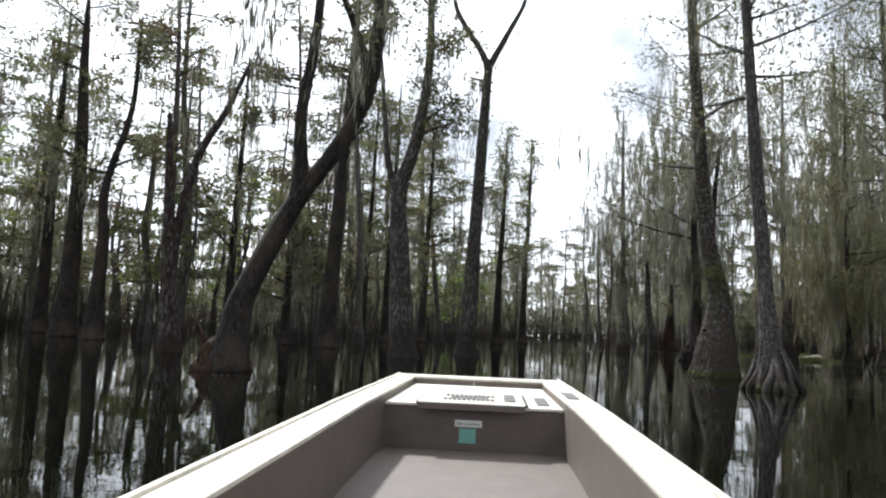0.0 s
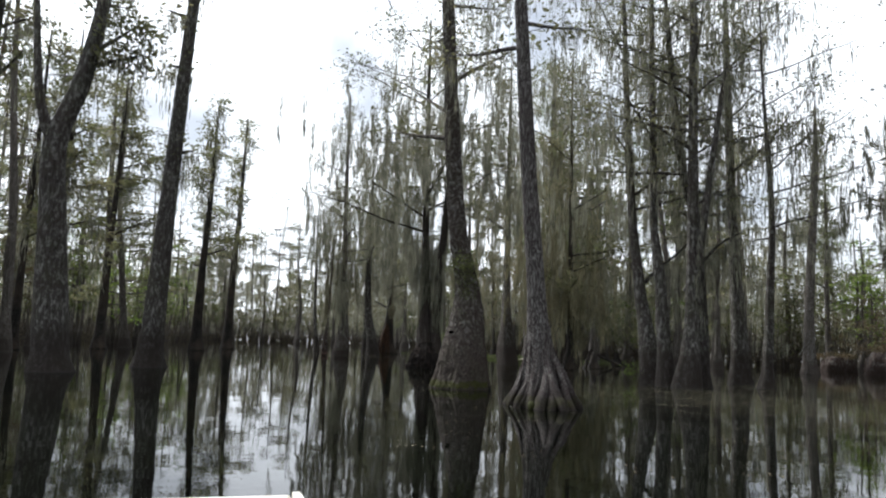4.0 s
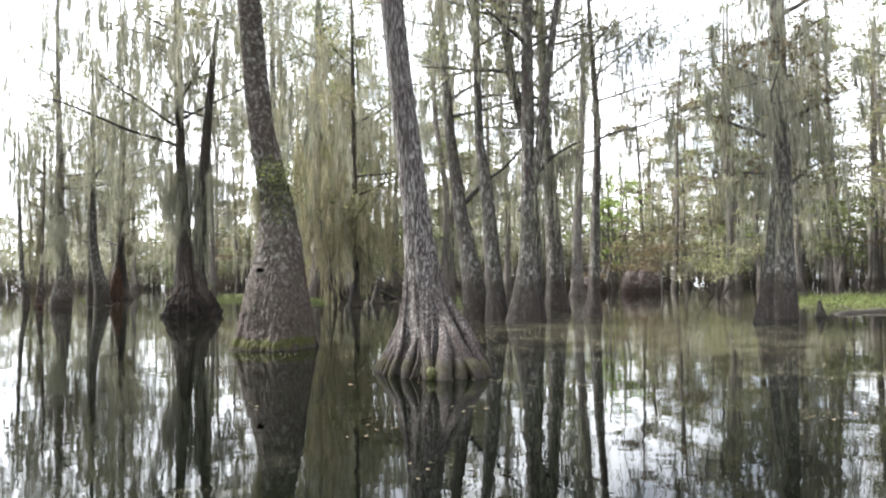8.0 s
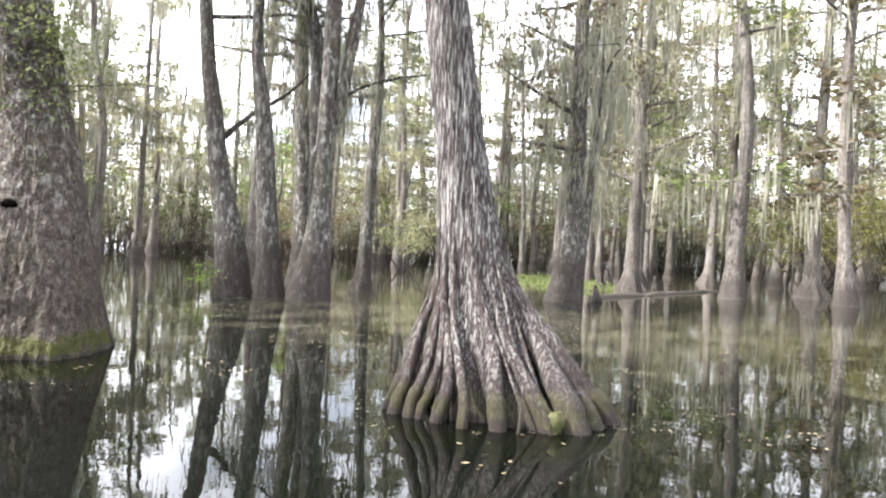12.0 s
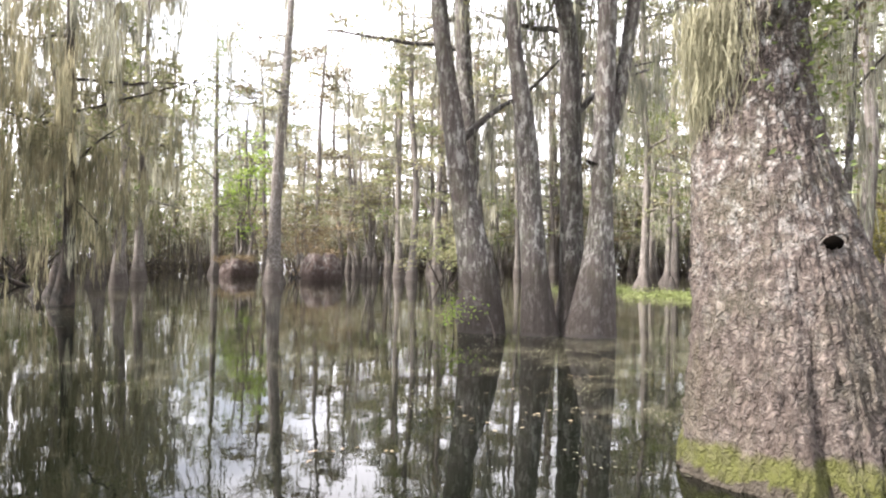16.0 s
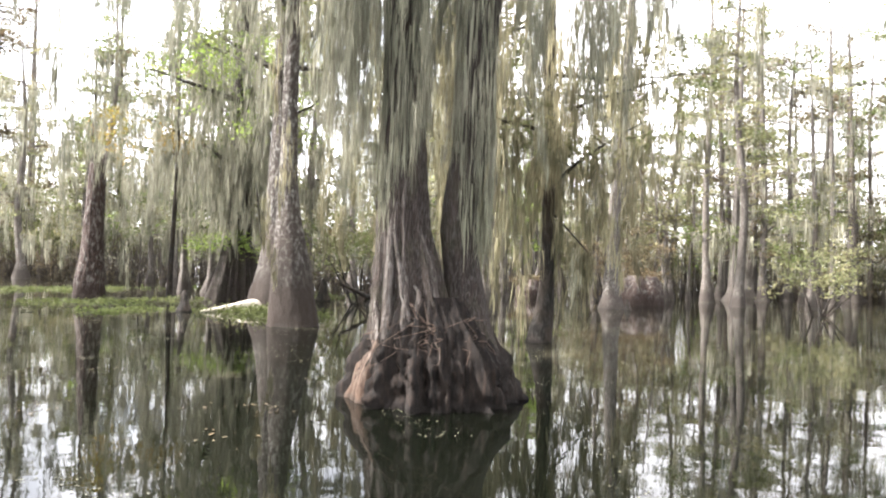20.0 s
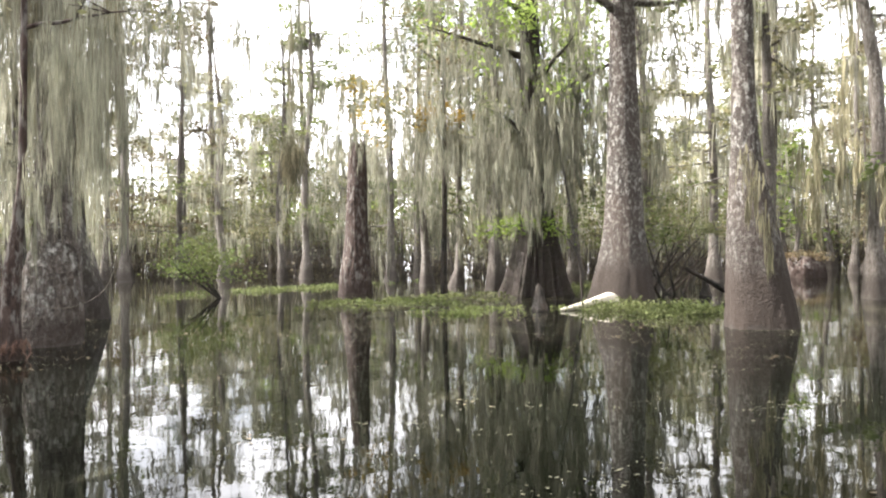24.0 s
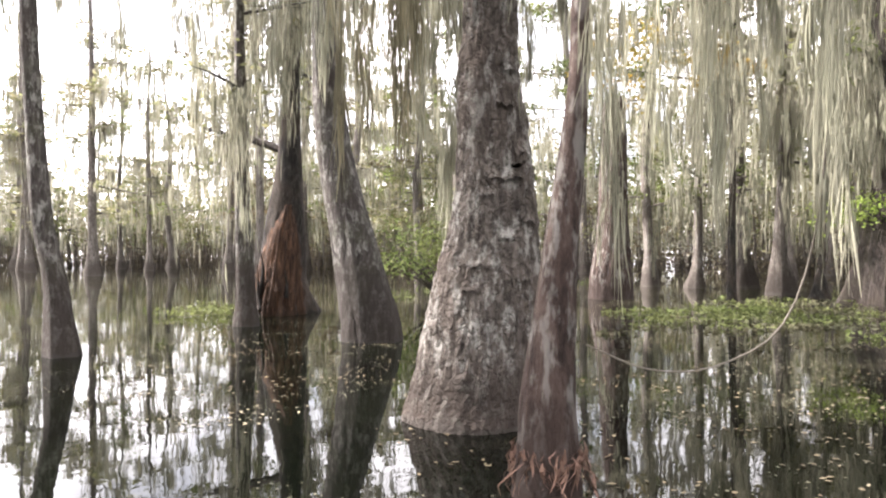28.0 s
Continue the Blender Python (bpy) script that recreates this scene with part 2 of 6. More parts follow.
def water_mat():
    m, n, l, b = material("swamp_water")
    tc = n.new("ShaderNodeTexCoord").outputs["Object"]
    b.inputs["IOR"].default_value, b.inputs["Specular IOR Level"].default_value = 1.33, 0.32
    # thin film of duckweed and pollen in drifting patches
    p1 = noise_tex(n, l, tc, 0.16, 5, 0.62, (0.8, 1.3, 1))
    p2 = noise_tex(n, l, tc, 1.3, 10, 0.74, (0.8, 1.2, 1))
    pm = n.new("ShaderNodeMath")
    pm.operation = "MULTIPLY_ADD"
    low = n.new("ShaderNodeMath")
    low.operation = "MULTIPLY"
    l.new(p1, low.inputs[0])
    low.inputs[1].default_value = 0.4
    l.new(p2, pm.inputs[0])
    pm.inputs[1].default_value = 0.8
    l.new(low.outputs[0], pm.inputs[2])
    # thinner along the boat channel, thicker among the trees across it
    sx = n.new("ShaderNodeSeparateXYZ")
    l.new(tc, sx.inputs["Vector"])
    away = n.new("ShaderNodeMapRange")
    away.inputs["From Min"].default_value, away.inputs["From Max"].default_value = 5.5, 16.0
    away.inputs["To Min"].default_value, away.inputs["To Max"].default_value = -0.12, 0.03
    l.new(sx.outputs["X"], away.inputs["Value"])
    # thickest in the slack water between the first trees
    slack = n.new("ShaderNodeMapRange")
    slack.inputs["From Min"].default_value, slack.inputs["From Max"].default_value = 20.0, 30.0
    slack.inputs["To Min"].default_value, slack.inputs["To Max"].default_value = 0.05, -0.03
    l.new(sx.outputs["Y"], slack.inputs["Value"])
    both = n.new("ShaderNodeMath")
    both.operation = "MULTIPLY_ADD"
    right = n.new("ShaderNodeMapRange")
    right.inputs["From Min"].default_value, right.inputs["From Max"].default_value = 6.5, 10.0
    l.new(sx.outputs["X"], right.inputs["Value"])
    l.new(slack.outputs["Result"], both.inputs[0])
    l.new(right.outputs["Result"], both.inputs[1])
    l.new(away.outputs["Result"], both.inputs[2])
    pa = n.new("ShaderNodeMath")
    pa.operation = "ADD"
    l.new(pm.outputs[0], pa.inputs[0])
    l.new(both.outputs[0], pa.inputs[1])
    patch = ramp(n, [(0.58, 0.0), (0.70, 1.0)])
    l.new(pa.outputs[0], patch.inputs["Fac"])
    speck = ramp(n, [(0.46, 0.28), (0.58, 0.9)])
    l.new(noise_tex(n, l, tc, 15.0, 8, 0.78, (0.75, 1.25, 1)), speck.inputs["Fac"])
    film_c = mixc(n, l, 1.0, patch.outputs["Color"], speck.outputs["Color"], "MULTIPLY")
    c = mixc(n, l, film_c, (0.002, 0.0025, 0.0015), (0.075, 0.07, 0.046))
    l.new(c, b.inputs["Base Color"])
    rr = ramp(n, [(0.0, 0.008), (0.85, 0.09)])
    l.new(film_c, rr.inputs["Fac"])
    l.new(rr.outputs["Color"], b.inputs["Roughness"])
    w1 = noise_tex(n, l, tc, 1.1, 3, 0.5, (1, 1, 1))
    w2 = noise_tex(n, l, tc, 7.0, 3, 0.5)
    bp = n.new("ShaderNodeBump")
    bp.inputs["Strength"].default_value, bp.inputs["Distance"].default_value = 0.075, 0.05
    l.new(mixc(n, l, 0.12, w1, w2), bp.inputs["Height"])
    l.new(bp.outputs["Normal"], b.inputs["Normal"])
    return m


BARK_GREY = bark_mat("bark_grey", (0.022, 0.0185, 0.016), (0.07, 0.062, 0.056), (0.15, 0.139, 0.129), 0.55, False, 26.0, (0.038, 0.028, 0.0225), 0.16, 12.0, 0.45, 0.16, 0.72)
BARK_ROOT = bark_mat("bark_root", (0.010, 0.007, 0.0065), (0.042, 0.031, 0.029), (0.15, 0.133, 0.129), 0.75, 0.32, 60.0, (0.028, 0.018, 0.016), 0.0, 75.0, 0.05, 0.05, 0.2, detail=4, speck=0.3)
BARK_FOOT = bark_mat("bark_foot", (0.014, 0.0095, 0.0085), (0.048, 0.036, 0.033), (0.14, 0.12, 0.115), 0.45, 0.4, 55.0, (0.028, 0.018, 0.0155), 0.0, 50.0, 0.1, 0.08, 0.04, detail=4, speck=0.3)
ALGAE = plain_mat("algae_fur", (0.046, 0.048, 0.01), 0.9, 0.0, 0.8, 16.0, 0.9)
BARK_PLATE = bark_mat("bark_plate", (0.015, 0.011, 0.009), (0.086, 0.068, 0.057), (0.235, 0.202, 0.176), 0.75, 1.0, 26.0, (0.047, 0.034, 0.026), 0.12, 13.0, 0.8, 0.6, 0.0, 22.0, True)
BARK_FLAKE = bark_mat("bark_flaking", (0.0248, 0.0198, 0.0167), (0.088, 0.074, 0.063), (0.18, 0.163, 0.147), 0.85, False, 34.0, (0.06, 0.043, 0.033), 0.0, 13.0, 0.6, 0.2, 0.6, 16.0, True)
BARK_PALE = bark_mat("bark_lichened", (0.0372, 0.031, 0.0267), (0.0992, 0.0856, 0.0744), (0.186, 0.171, 0.155), 0.8, False, 18.0, (0.0682, 0.0527, 0.0434), 0.0, 22.0, 0.6, 0.3, 0.35)
BARK_OLD = bark_mat("bark_old_plates", (0.0217, 0.0174, 0.0149), (0.13, 0.112, 0.098), (0.27, 0.245, 0.22), 0.75, False, 18.0, (0.075, 0.056, 0.045), 0.0, 10.0, 0.5, 0.3, 0.12, 15.0)
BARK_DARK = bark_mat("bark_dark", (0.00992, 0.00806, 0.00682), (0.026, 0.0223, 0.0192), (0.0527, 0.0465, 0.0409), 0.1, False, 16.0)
BARK_PEAT = bark_mat("bark_peat", (0.005, 0.004, 0.0033), (0.015, 0.011, 0.0085), (0.05, 0.034, 0.025), 0.0, False, 26.0, (0.014, 0.01, 0.0075), 0.0, 24.0, 0.3, 0.1)
BARK_RED = bark_mat("bark_red", (0.016, 0.011, 0.009), (0.057, 0.039, 0.032), (0.122, 0.092, 0.078), 0.3, False, 16.0, (0.04, 0.025, 0.02), 0.0, 12.0, 0.35, 0.3, 0.15, detail=4)
BARK_STREAK = bark_mat("bark_streaked", (0.0105, 0.00744, 0.0062), (0.036, 0.0254, 0.0205), (0.0744, 0.0558, 0.0465), 0.2, False, 50.0, (0.0279, 0.0192, 0.0155), 0.1, 90.0, 0.1, 0.06)
# pale lichened bark of the far trees, lightened further to stand in for haze
BARK_HAZED = bark_mat("bark_hazed", (0.042, 0.036, 0.031), (0.118, 0.103, 0.09), (0.22, 0.2, 0.178), 0.4, False, 18.0, (0.047, 0.037, 0.03), 0.0, 30.0, 0.3, 0.1, 0.3)
ROTTEN = bark_mat("rotten_wood", (0.010, 0.0065, 0.005), (0.055, 0.032, 0.02), (0.17, 0.096, 0.054), 0.0, False, 22.0, (0.026, 0.016, 0.011), 0.0, 24.0, 0.3, 0.08)
MOSS = leaf_mat("spanish_moss", (0.225, 0.225, 0.165), (0.28, 0.27, 0.205), 0.38, tufts=0.45)
# moss of the far wood, its base colour raised in place of haze
MOSS_HAZED = leaf_mat("far_moss", (0.24, 0.236, 0.18), (0.3, 0.287, 0.222), 0.38)
MOSS_DARK = leaf_mat("spanish_moss_dull", (0.14, 0.134, 0.085), (0.18, 0.16, 0.102), 0.3, tufts=0.5)
MOSS_OLIVE = leaf_mat("spanish_moss_olive", (0.2, 0.188, 0.115), (0.245, 0.222, 0.14), 0.38, tufts=0.4)
STRAW = leaf_mat("straw_moss", (0.195, 0.186, 0.118), (0.23, 0.216, 0.145), 0.35)
LEAF = leaf_mat("leaf_green", (0.085, 0.112, 0.036), (0.118, 0.13, 0.048), 0.46)
# needles, lightened for the haze over the far wood; near trees share them
LEAF_DULL = leaf_mat("cypress_needles", (0.135, 0.146, 0.07), (0.168, 0.154, 0.083), 0.5)
LEAF_GOLD = leaf_mat("leaf_gold", (0.26, 0.165, 0.03), (0.2, 0.165, 0.045), 0.45)
LEAF_RUST = leaf_mat("leaf_rust", (0.118, 0.0868, 0.0496), (0.093, 0.0837, 0.0465), 0.4)
LEAF_BRUSH = leaf_mat("brush_brown", (0.093, 0.0756, 0.0527), (0.112, 0.0961, 0.062), 0.35)
LEAF_FRESH = leaf_mat("leaf_fresh", (0.16, 0.235, 0.045), (0.205, 0.26, 0.065), 0.52)
GRASS = leaf_mat("water_weed", (0.0806, 0.102, 0.031), (0.108, 0.121, 0.0465), 0.35)
LITTER = leaf_mat("leaf_litter", (0.186, 0.161, 0.105), (0.136, 0.0992, 0.0558), 0.1)
WATER = water_mat()


# ---- geometry helpers ----
def mesh_of(name, V, Q, mat, smooth=True):
    V, Q = np.asarray(V, np.float32), np.asarray(Q, np.int32)
    me = bpy.data.meshes.new(name)
    me.vertices.add(len(V))
    me.vertices.foreach_set("co", V.ravel())
    me.loops.add(Q.size)
    me.loops.foreach_set("vertex_index", Q.ravel())
    me.polygons.add(len(Q))
    me.polygons.foreach_set("loop_start", np.arange(0, Q.size, 4, dtype=np.int32))
    me.polygons.foreach_set("use_smooth", np.full(len(Q), smooth))
    me.update(calc_edges=True)
    me.materials.append(mat)
    return me


STUFF = ("rootlets", "moss", "branchwork", "crown", "foliage", "vine_leaves", "frayed_bark")


def mpart(name, geo, mat, parent, label="", smooth=True):
    V, Q = geo
    ob = new(name, mesh_of(name, V, Q, mat, smooth))
    ob.parent = parent
    return tagged(ob, label, kind="stuff" if name in STUFF else "")


def part(name, bm, mat, parent, label="", smooth=False):
    me = bpy.data.meshes.new(name)
    bm.to_mesh(me)
    bm.free()
    me.materials.append(mat)
    if smooth:
        me.polygons.foreach_set("use_smooth", np.full(len(me.polygons), True))
    ob = new(name, me)
    ob.parent = parent
    return tagged(ob, label)


def join(geos):
    V, Q, k = [], [], 0
    for v, q in geos:
        V.append(np.asarray(v)), Q.append(np.asarray(q) + k)
        k += len(v)
    return np.concatenate(V), np.concatenate(Q)


def grid_quads(k, s, closed=True):
    i, j = np.meshgrid(np.arange(k - 1), np.arange(s if closed else s - 1), indexing="ij")
    j2 = (j + 1) % s
    return np.stack([i * s + j, i * s + j2, (i + 1) * s + j2, (i + 1) * s + j], -1).reshape(-1, 4)


def tube(P, R, sides=6):
    P, R = np.asarray(P, float), np.asarray(R, float)
    T = np.gradient(P, axis=0)
    T /= np.linalg.norm(T, axis=1)[:, None] + 1e-9
    ref = np.array([0.0, 0.0, 1.0]) if abs(T[:, 2]).mean() < 0.8 else np.array([1.0, 0.0, 0.0])
    U = np.cross(T, ref)
    U /= np.linalg.norm(U, axis=1)[:, None] + 1e-9
    W = np.cross(T, U)
    a = np.linspace(0, 2 * np.pi, sides, endpoint=False)
    V = P[:, None] + R[:, None, None] * (np.cos(a)[None, :, None] * U[:, None] + np.sin(a)[None, :, None] * W[:, None])
    return V.reshape(-1, 3), grid_quads(len(P), sides)


def smooth_path(pts, k):
    """Catmull-Rom through rows of numbers."""
    P = np.asarray(pts, float)
    P = np.vstack([2 * P[0] - P[1], P, 2 * P[-1] - P[-2]])
    out = []
    for u in np.linspace(0, len(P) - 3 - 1e-6, k):
        i, t = int(u), u - int(u)
        a, b, c, d = P[i : i + 4]
        out.append(0.5 * (2 * b + (c - a) * t + (2 * a - 5 * b + 4 * c - d) * t * t + (3 * b - a - 3 * c + d) * t ** 3))
    return np.array(out)


def bark_plates(th, zs, rr, rng, size, tall, lift):
    """Height of broken bark plates over a trunk's skin: flat tops, cracks between."""
    top = 3.4
    n = int(2 * np.pi * 0.32 * top / (size * size * tall))
    cell = np.column_stack([rng.uniform(0, 2 * np.pi, n), rng.uniform(-0.1, top, n), rng.uniform(0.35, 1.0, n)])
    H = np.zeros((len(zs), len(th)))
    for i, z in enumerate(zs):
        near = cell[np.abs(cell[:, 1] - z) < 4 * size * tall]
        if z > top or len(near) < 3:
            continue
        da = (th[:, None] - near[None, :, 0] + np.pi) % (2 * np.pi) - np.pi
        D = np.hypot(da * max(rr[i], 0.05), (z - near[None, :, 1]) / tall)
        two = np.partition(D, 1, axis=1)
        H[i] = np.clip((two[:, 1] - two[:, 0]) / (0.35 * size), 0, 1) * near[np.argmin(D, 1), 2] * lift
    return H


def trunk_geo(rows, rng, sides=28, lobes=7, depth=0.25, reach=0.7, rough=0.03, rings=34, sharp=0.28, plates=None, cleft=None):
    """A trunk on rings: rows of (z, dx, dy, r) from the water up; lobes flare out to buttresses near the water."""
    rows = [tuple(r) for r in rows]
    z0, x0, y0, r0 = rows[0]
    rows = [(-0.5, x0, y0, r0 * 1.08)] + rows
    low = np.array(rows)
    u = np.linspace(0, 1, rings) ** 1.35
    zs = low[0, 0] + u * (low[-1, 0] - low[0, 0])
    dense = smooth_path(low, 160)
    order = np.argsort(dense[:, 0])
    dense = dense[order]
    cx, cy, rr = (np.interp(zs, dense[:, 0], dense[:, k]) for k in (1, 2, 3))
    th = np.linspace(0, 2 * np.pi, sides, endpoint=False)
    mod = np.zeros(sides)
    for _ in range(lobes):
        c, w, h = rng.uniform(0, 2 * np.pi), rng.uniform(0.6, 1.2) * sharp, rng.uniform(0.5, 1.0)
        d = (th - c + np.pi) % (2 * np.pi) - np.pi
        mod += h * np.exp(-(d / w) ** 2)
    mod = mod - mod.mean()
    fall = np.exp(-np.maximum(zs, 0) / reach)
    slow = sum(rng.uniform(-1, 1) * np.cos(k * th[None] + rng.uniform(0, 6) + zs[:, None] * rng.uniform(-0.8, 0.8)) for k in (2, 3, 5)) * 0.035
    grain = rng.normal(0, 1, (rings, sides))
    grain = (grain + np.roll(grain, 1, 0) + np.roll(grain, -1, 0)) / 2 * rough
    R = np.maximum(rr, 0.012)[:, None] * (1 + depth * fall[:, None] * mod[None] + slow + grain)
    if cleft:
        a, w, deep, high = cleft
        R = R * (1 - deep * np.exp(-(((th - a + np.pi) % (2 * np.pi) - np.pi) / w) ** 2)[None] * np.exp(-(np.maximum(zs, 0) / high) ** 2)[:, None])
    if plates:
        R = R + bark_plates(th, zs, rr, rng, *plates)
    V = np.stack([cx[:, None] + R * np.cos(th), cy[:, None] + R * np.sin(th), np.repeat(zs[:, None], sides, 1)], -1)
    return V.reshape(-1, 3), grid_quads(rings, sides)


def strands(A, L, rng, w=0.03, segs=4, sway=0.10, hub=None):
    """Hanging moss: a tapering ribbon from each attachment point A, of length L."""
    A, L = np.asarray(A, float), np.asarray(L, float)
    n, k = len(A), segs + 1
    t = np.linspace(0, 1, k)
    drift = np.cumsum(rng.normal(0, 1, (n, k, 2)), axis=1) * sway * L[:, None, None] / k
    drift -= drift[:, :1]
    P = np.empty((n, k, 3))
    P[..., :2] = A[:, None, :2] + drift
    if hub is not None:
        P[..., :2] += (hub[:, None, :2] - A[:, None, :2]) * (t ** 1.3)[None, :, None] * 0.8
    P[..., 2] = A[:, None, 2] - t[None] * L[:, None]
    az = rng.uniform(0, np.pi, n)
    prof = np.array([0.45, 1.0, 0.85, 0.6, 0.35, 0.2])[:k].copy()
    prof[-1] = 0.12
    wid = prof[None] * rng.uniform(0.6, 1.4, (n, k)) * (w * rng.uniform(0.5, 1.6, n))[:, None]
    side = np.stack([np.cos(az), np.sin(az), 0 * az], -1)
    V = np.stack([P - side[:, None] * wid[..., None], P + side[:, None] * wid[..., None]], 2)
    i, j = np.meshgrid(np.arange(n), np.arange(segs), indexing="ij")
    b = (i * k + j) * 2
    Q = np.stack([b, b + 1, b + 3, b + 2], -1).reshape(-1, 4)
    return V.reshape(-1, 3), Q


def plumes(H, L, rng, w=0.06, per=26, fine=0.007):
    """Tufts of hanging moss: each a wandering spine from H downwards, L long, feathered with short strands."""
    H, L = np.asarray(H, float), np.asarray(L, float)
    n = len(H)
    knots = np.cumsum(rng.normal(0, 0.032, (n, 6, 2)), axis=1) * L[:, None, None]
    who = np.repeat(np.arange(n), per)
    t = rng.random(n * per) ** 0.85
    u = t * 4.999
    i = u.astype(int)
    f = (u - i)[:, None]
    spine = knots[who, i] * (1 - f) + knots[who, i + 1] * f - knots[who, 0]
    wide = w * (0.35 + 1.0 * np.sin(np.pi * np.minimum(0.1 + t, 1.0))) * (0.6 + 0.5 * np.minimum(L[who], 1.6))
    A = H[who].copy()
    A[:, :2] += spine + rng.normal(0, 0.5, (len(who), 2)) * wide[:, None]
    A[:, 2] -= t * L[who]
    return strands(A, rng.uniform(0.4, 1.3, len(who)) * (0.13 + 0.17 * np.minimum(L[who], 2.0)), rng, fine, 2, 0.12)


def tatters(A, L, rng, w=0.07, segs=3):
    """Ragged strips of moss as they look from across the water: a torn ribbon from each point."""
    A, L = np.asarray(A, float), np.asarray(L, float)
    n, k = len(A), segs + 1
    t = np.linspace(0, 1, k)
    P = np.repeat(A[:, None], k, 1)
    P[..., :2] += np.cumsum(rng.normal(0, 0.03, (n, k, 2)), axis=1) * L[:, None, None]
    P[..., 2] -= t[None] * L[:, None]
    wid = w * rng.uniform(0.25, 1.5, (n, k)) * (1.05 - t)[None] ** 0.7 * (0.5 + 0.6 * np.minimum(L, 1.2))[:, None]
    az = rng.uniform(0, np.pi, n)
    side = np.stack([np.cos(az), np.sin(az), rng.normal(0, 0.25, n)], -1)
    V = np.stack([P - side[:, None] * wid[..., None], P + side[:, None] * wid[..., None]], 2)
    i, j = np.meshgrid(np.arange(n), np.arange(segs), indexing="ij")
    b = (i * k + j) * 2
    return V.reshape(-1, 3), np.stack([b, b + 1, b + 3, b + 2], -1).reshape(-1, 4)


def leaves(C, size, rng, flat=0.5, aspect=0.45):
    """Single leaves: a folded quad at each centre, tilted at random; flat leans them towards level."""
    C = np.asarray(C, float)
    n = len(C)
    d = rng.normal(0, 1, (n, 3))
    d[:, 2] *= 1 - flat
    d /= np.linalg.norm(d, axis=1)[:, None]
    o = rng.normal(0, 1, (n, 3))
    o[:, 2] *= 1 - flat
    o -= d * (o * d).sum(1)[:, None]
    o /= np.linalg.norm(o, axis=1)[:, None]
    s = size * rng.uniform(0.55, 1.35, n)[:, None]
    V = np.stack([C - d * s * 0.5, C + o * s * aspect * 0.5, C + d * s * 0.5, C - o * s * aspect * 0.5], 1)
    return V.reshape(-1, 3), np.arange(4 * n).reshape(-1, 4)


def limb_path(start, az, length, rise, rng, k=7, bend=0.25, droop=0.0):
    t = np.linspace(0, 1, k)
    a = az + np.cumsum(rng.normal(0, bend / 2, k)) * t
    step = length / (k - 1)
    x = np.cumsum(np.r_[0, np.cos(a[1:]) * step])
    y = np.cumsum(np.r_[0, np.sin(a[1:]) * step])
    z = rise * t - droop * t * t + np.r_[0, np.cumsum(rng.normal(0, 0.04, k - 1))] * length * 0.3
    return np.asarray(start) + np.stack([x, y, z], -1)


def along(path, n, rng, spread=0.05, lo=0.15):
    u = rng.uniform(lo, 1, n) * (len(path) - 1)
    i = np.minimum(u.astype(int), len(path) - 2)
    f = (u - i)[:, None]
    return path[i] * (1 - f) + path[i + 1] * f + rng.normal(0, spread, (n, 3))


def trunk_at(rows, z):
    a = np.array([tuple(r) for r in rows])
    return np.array([np.interp(z, a[:, 0], a[:, 1]), np.interp(z, a[:, 0], a[:, 2]), z]), float(np.interp(z, a[:, 0], a[:, 3]))


def empty(name, x, y, z=0.0):
    ob = new(name)
    ob.location = (x, y, z)
    ob.empty_display_size = 0.2
    return ob


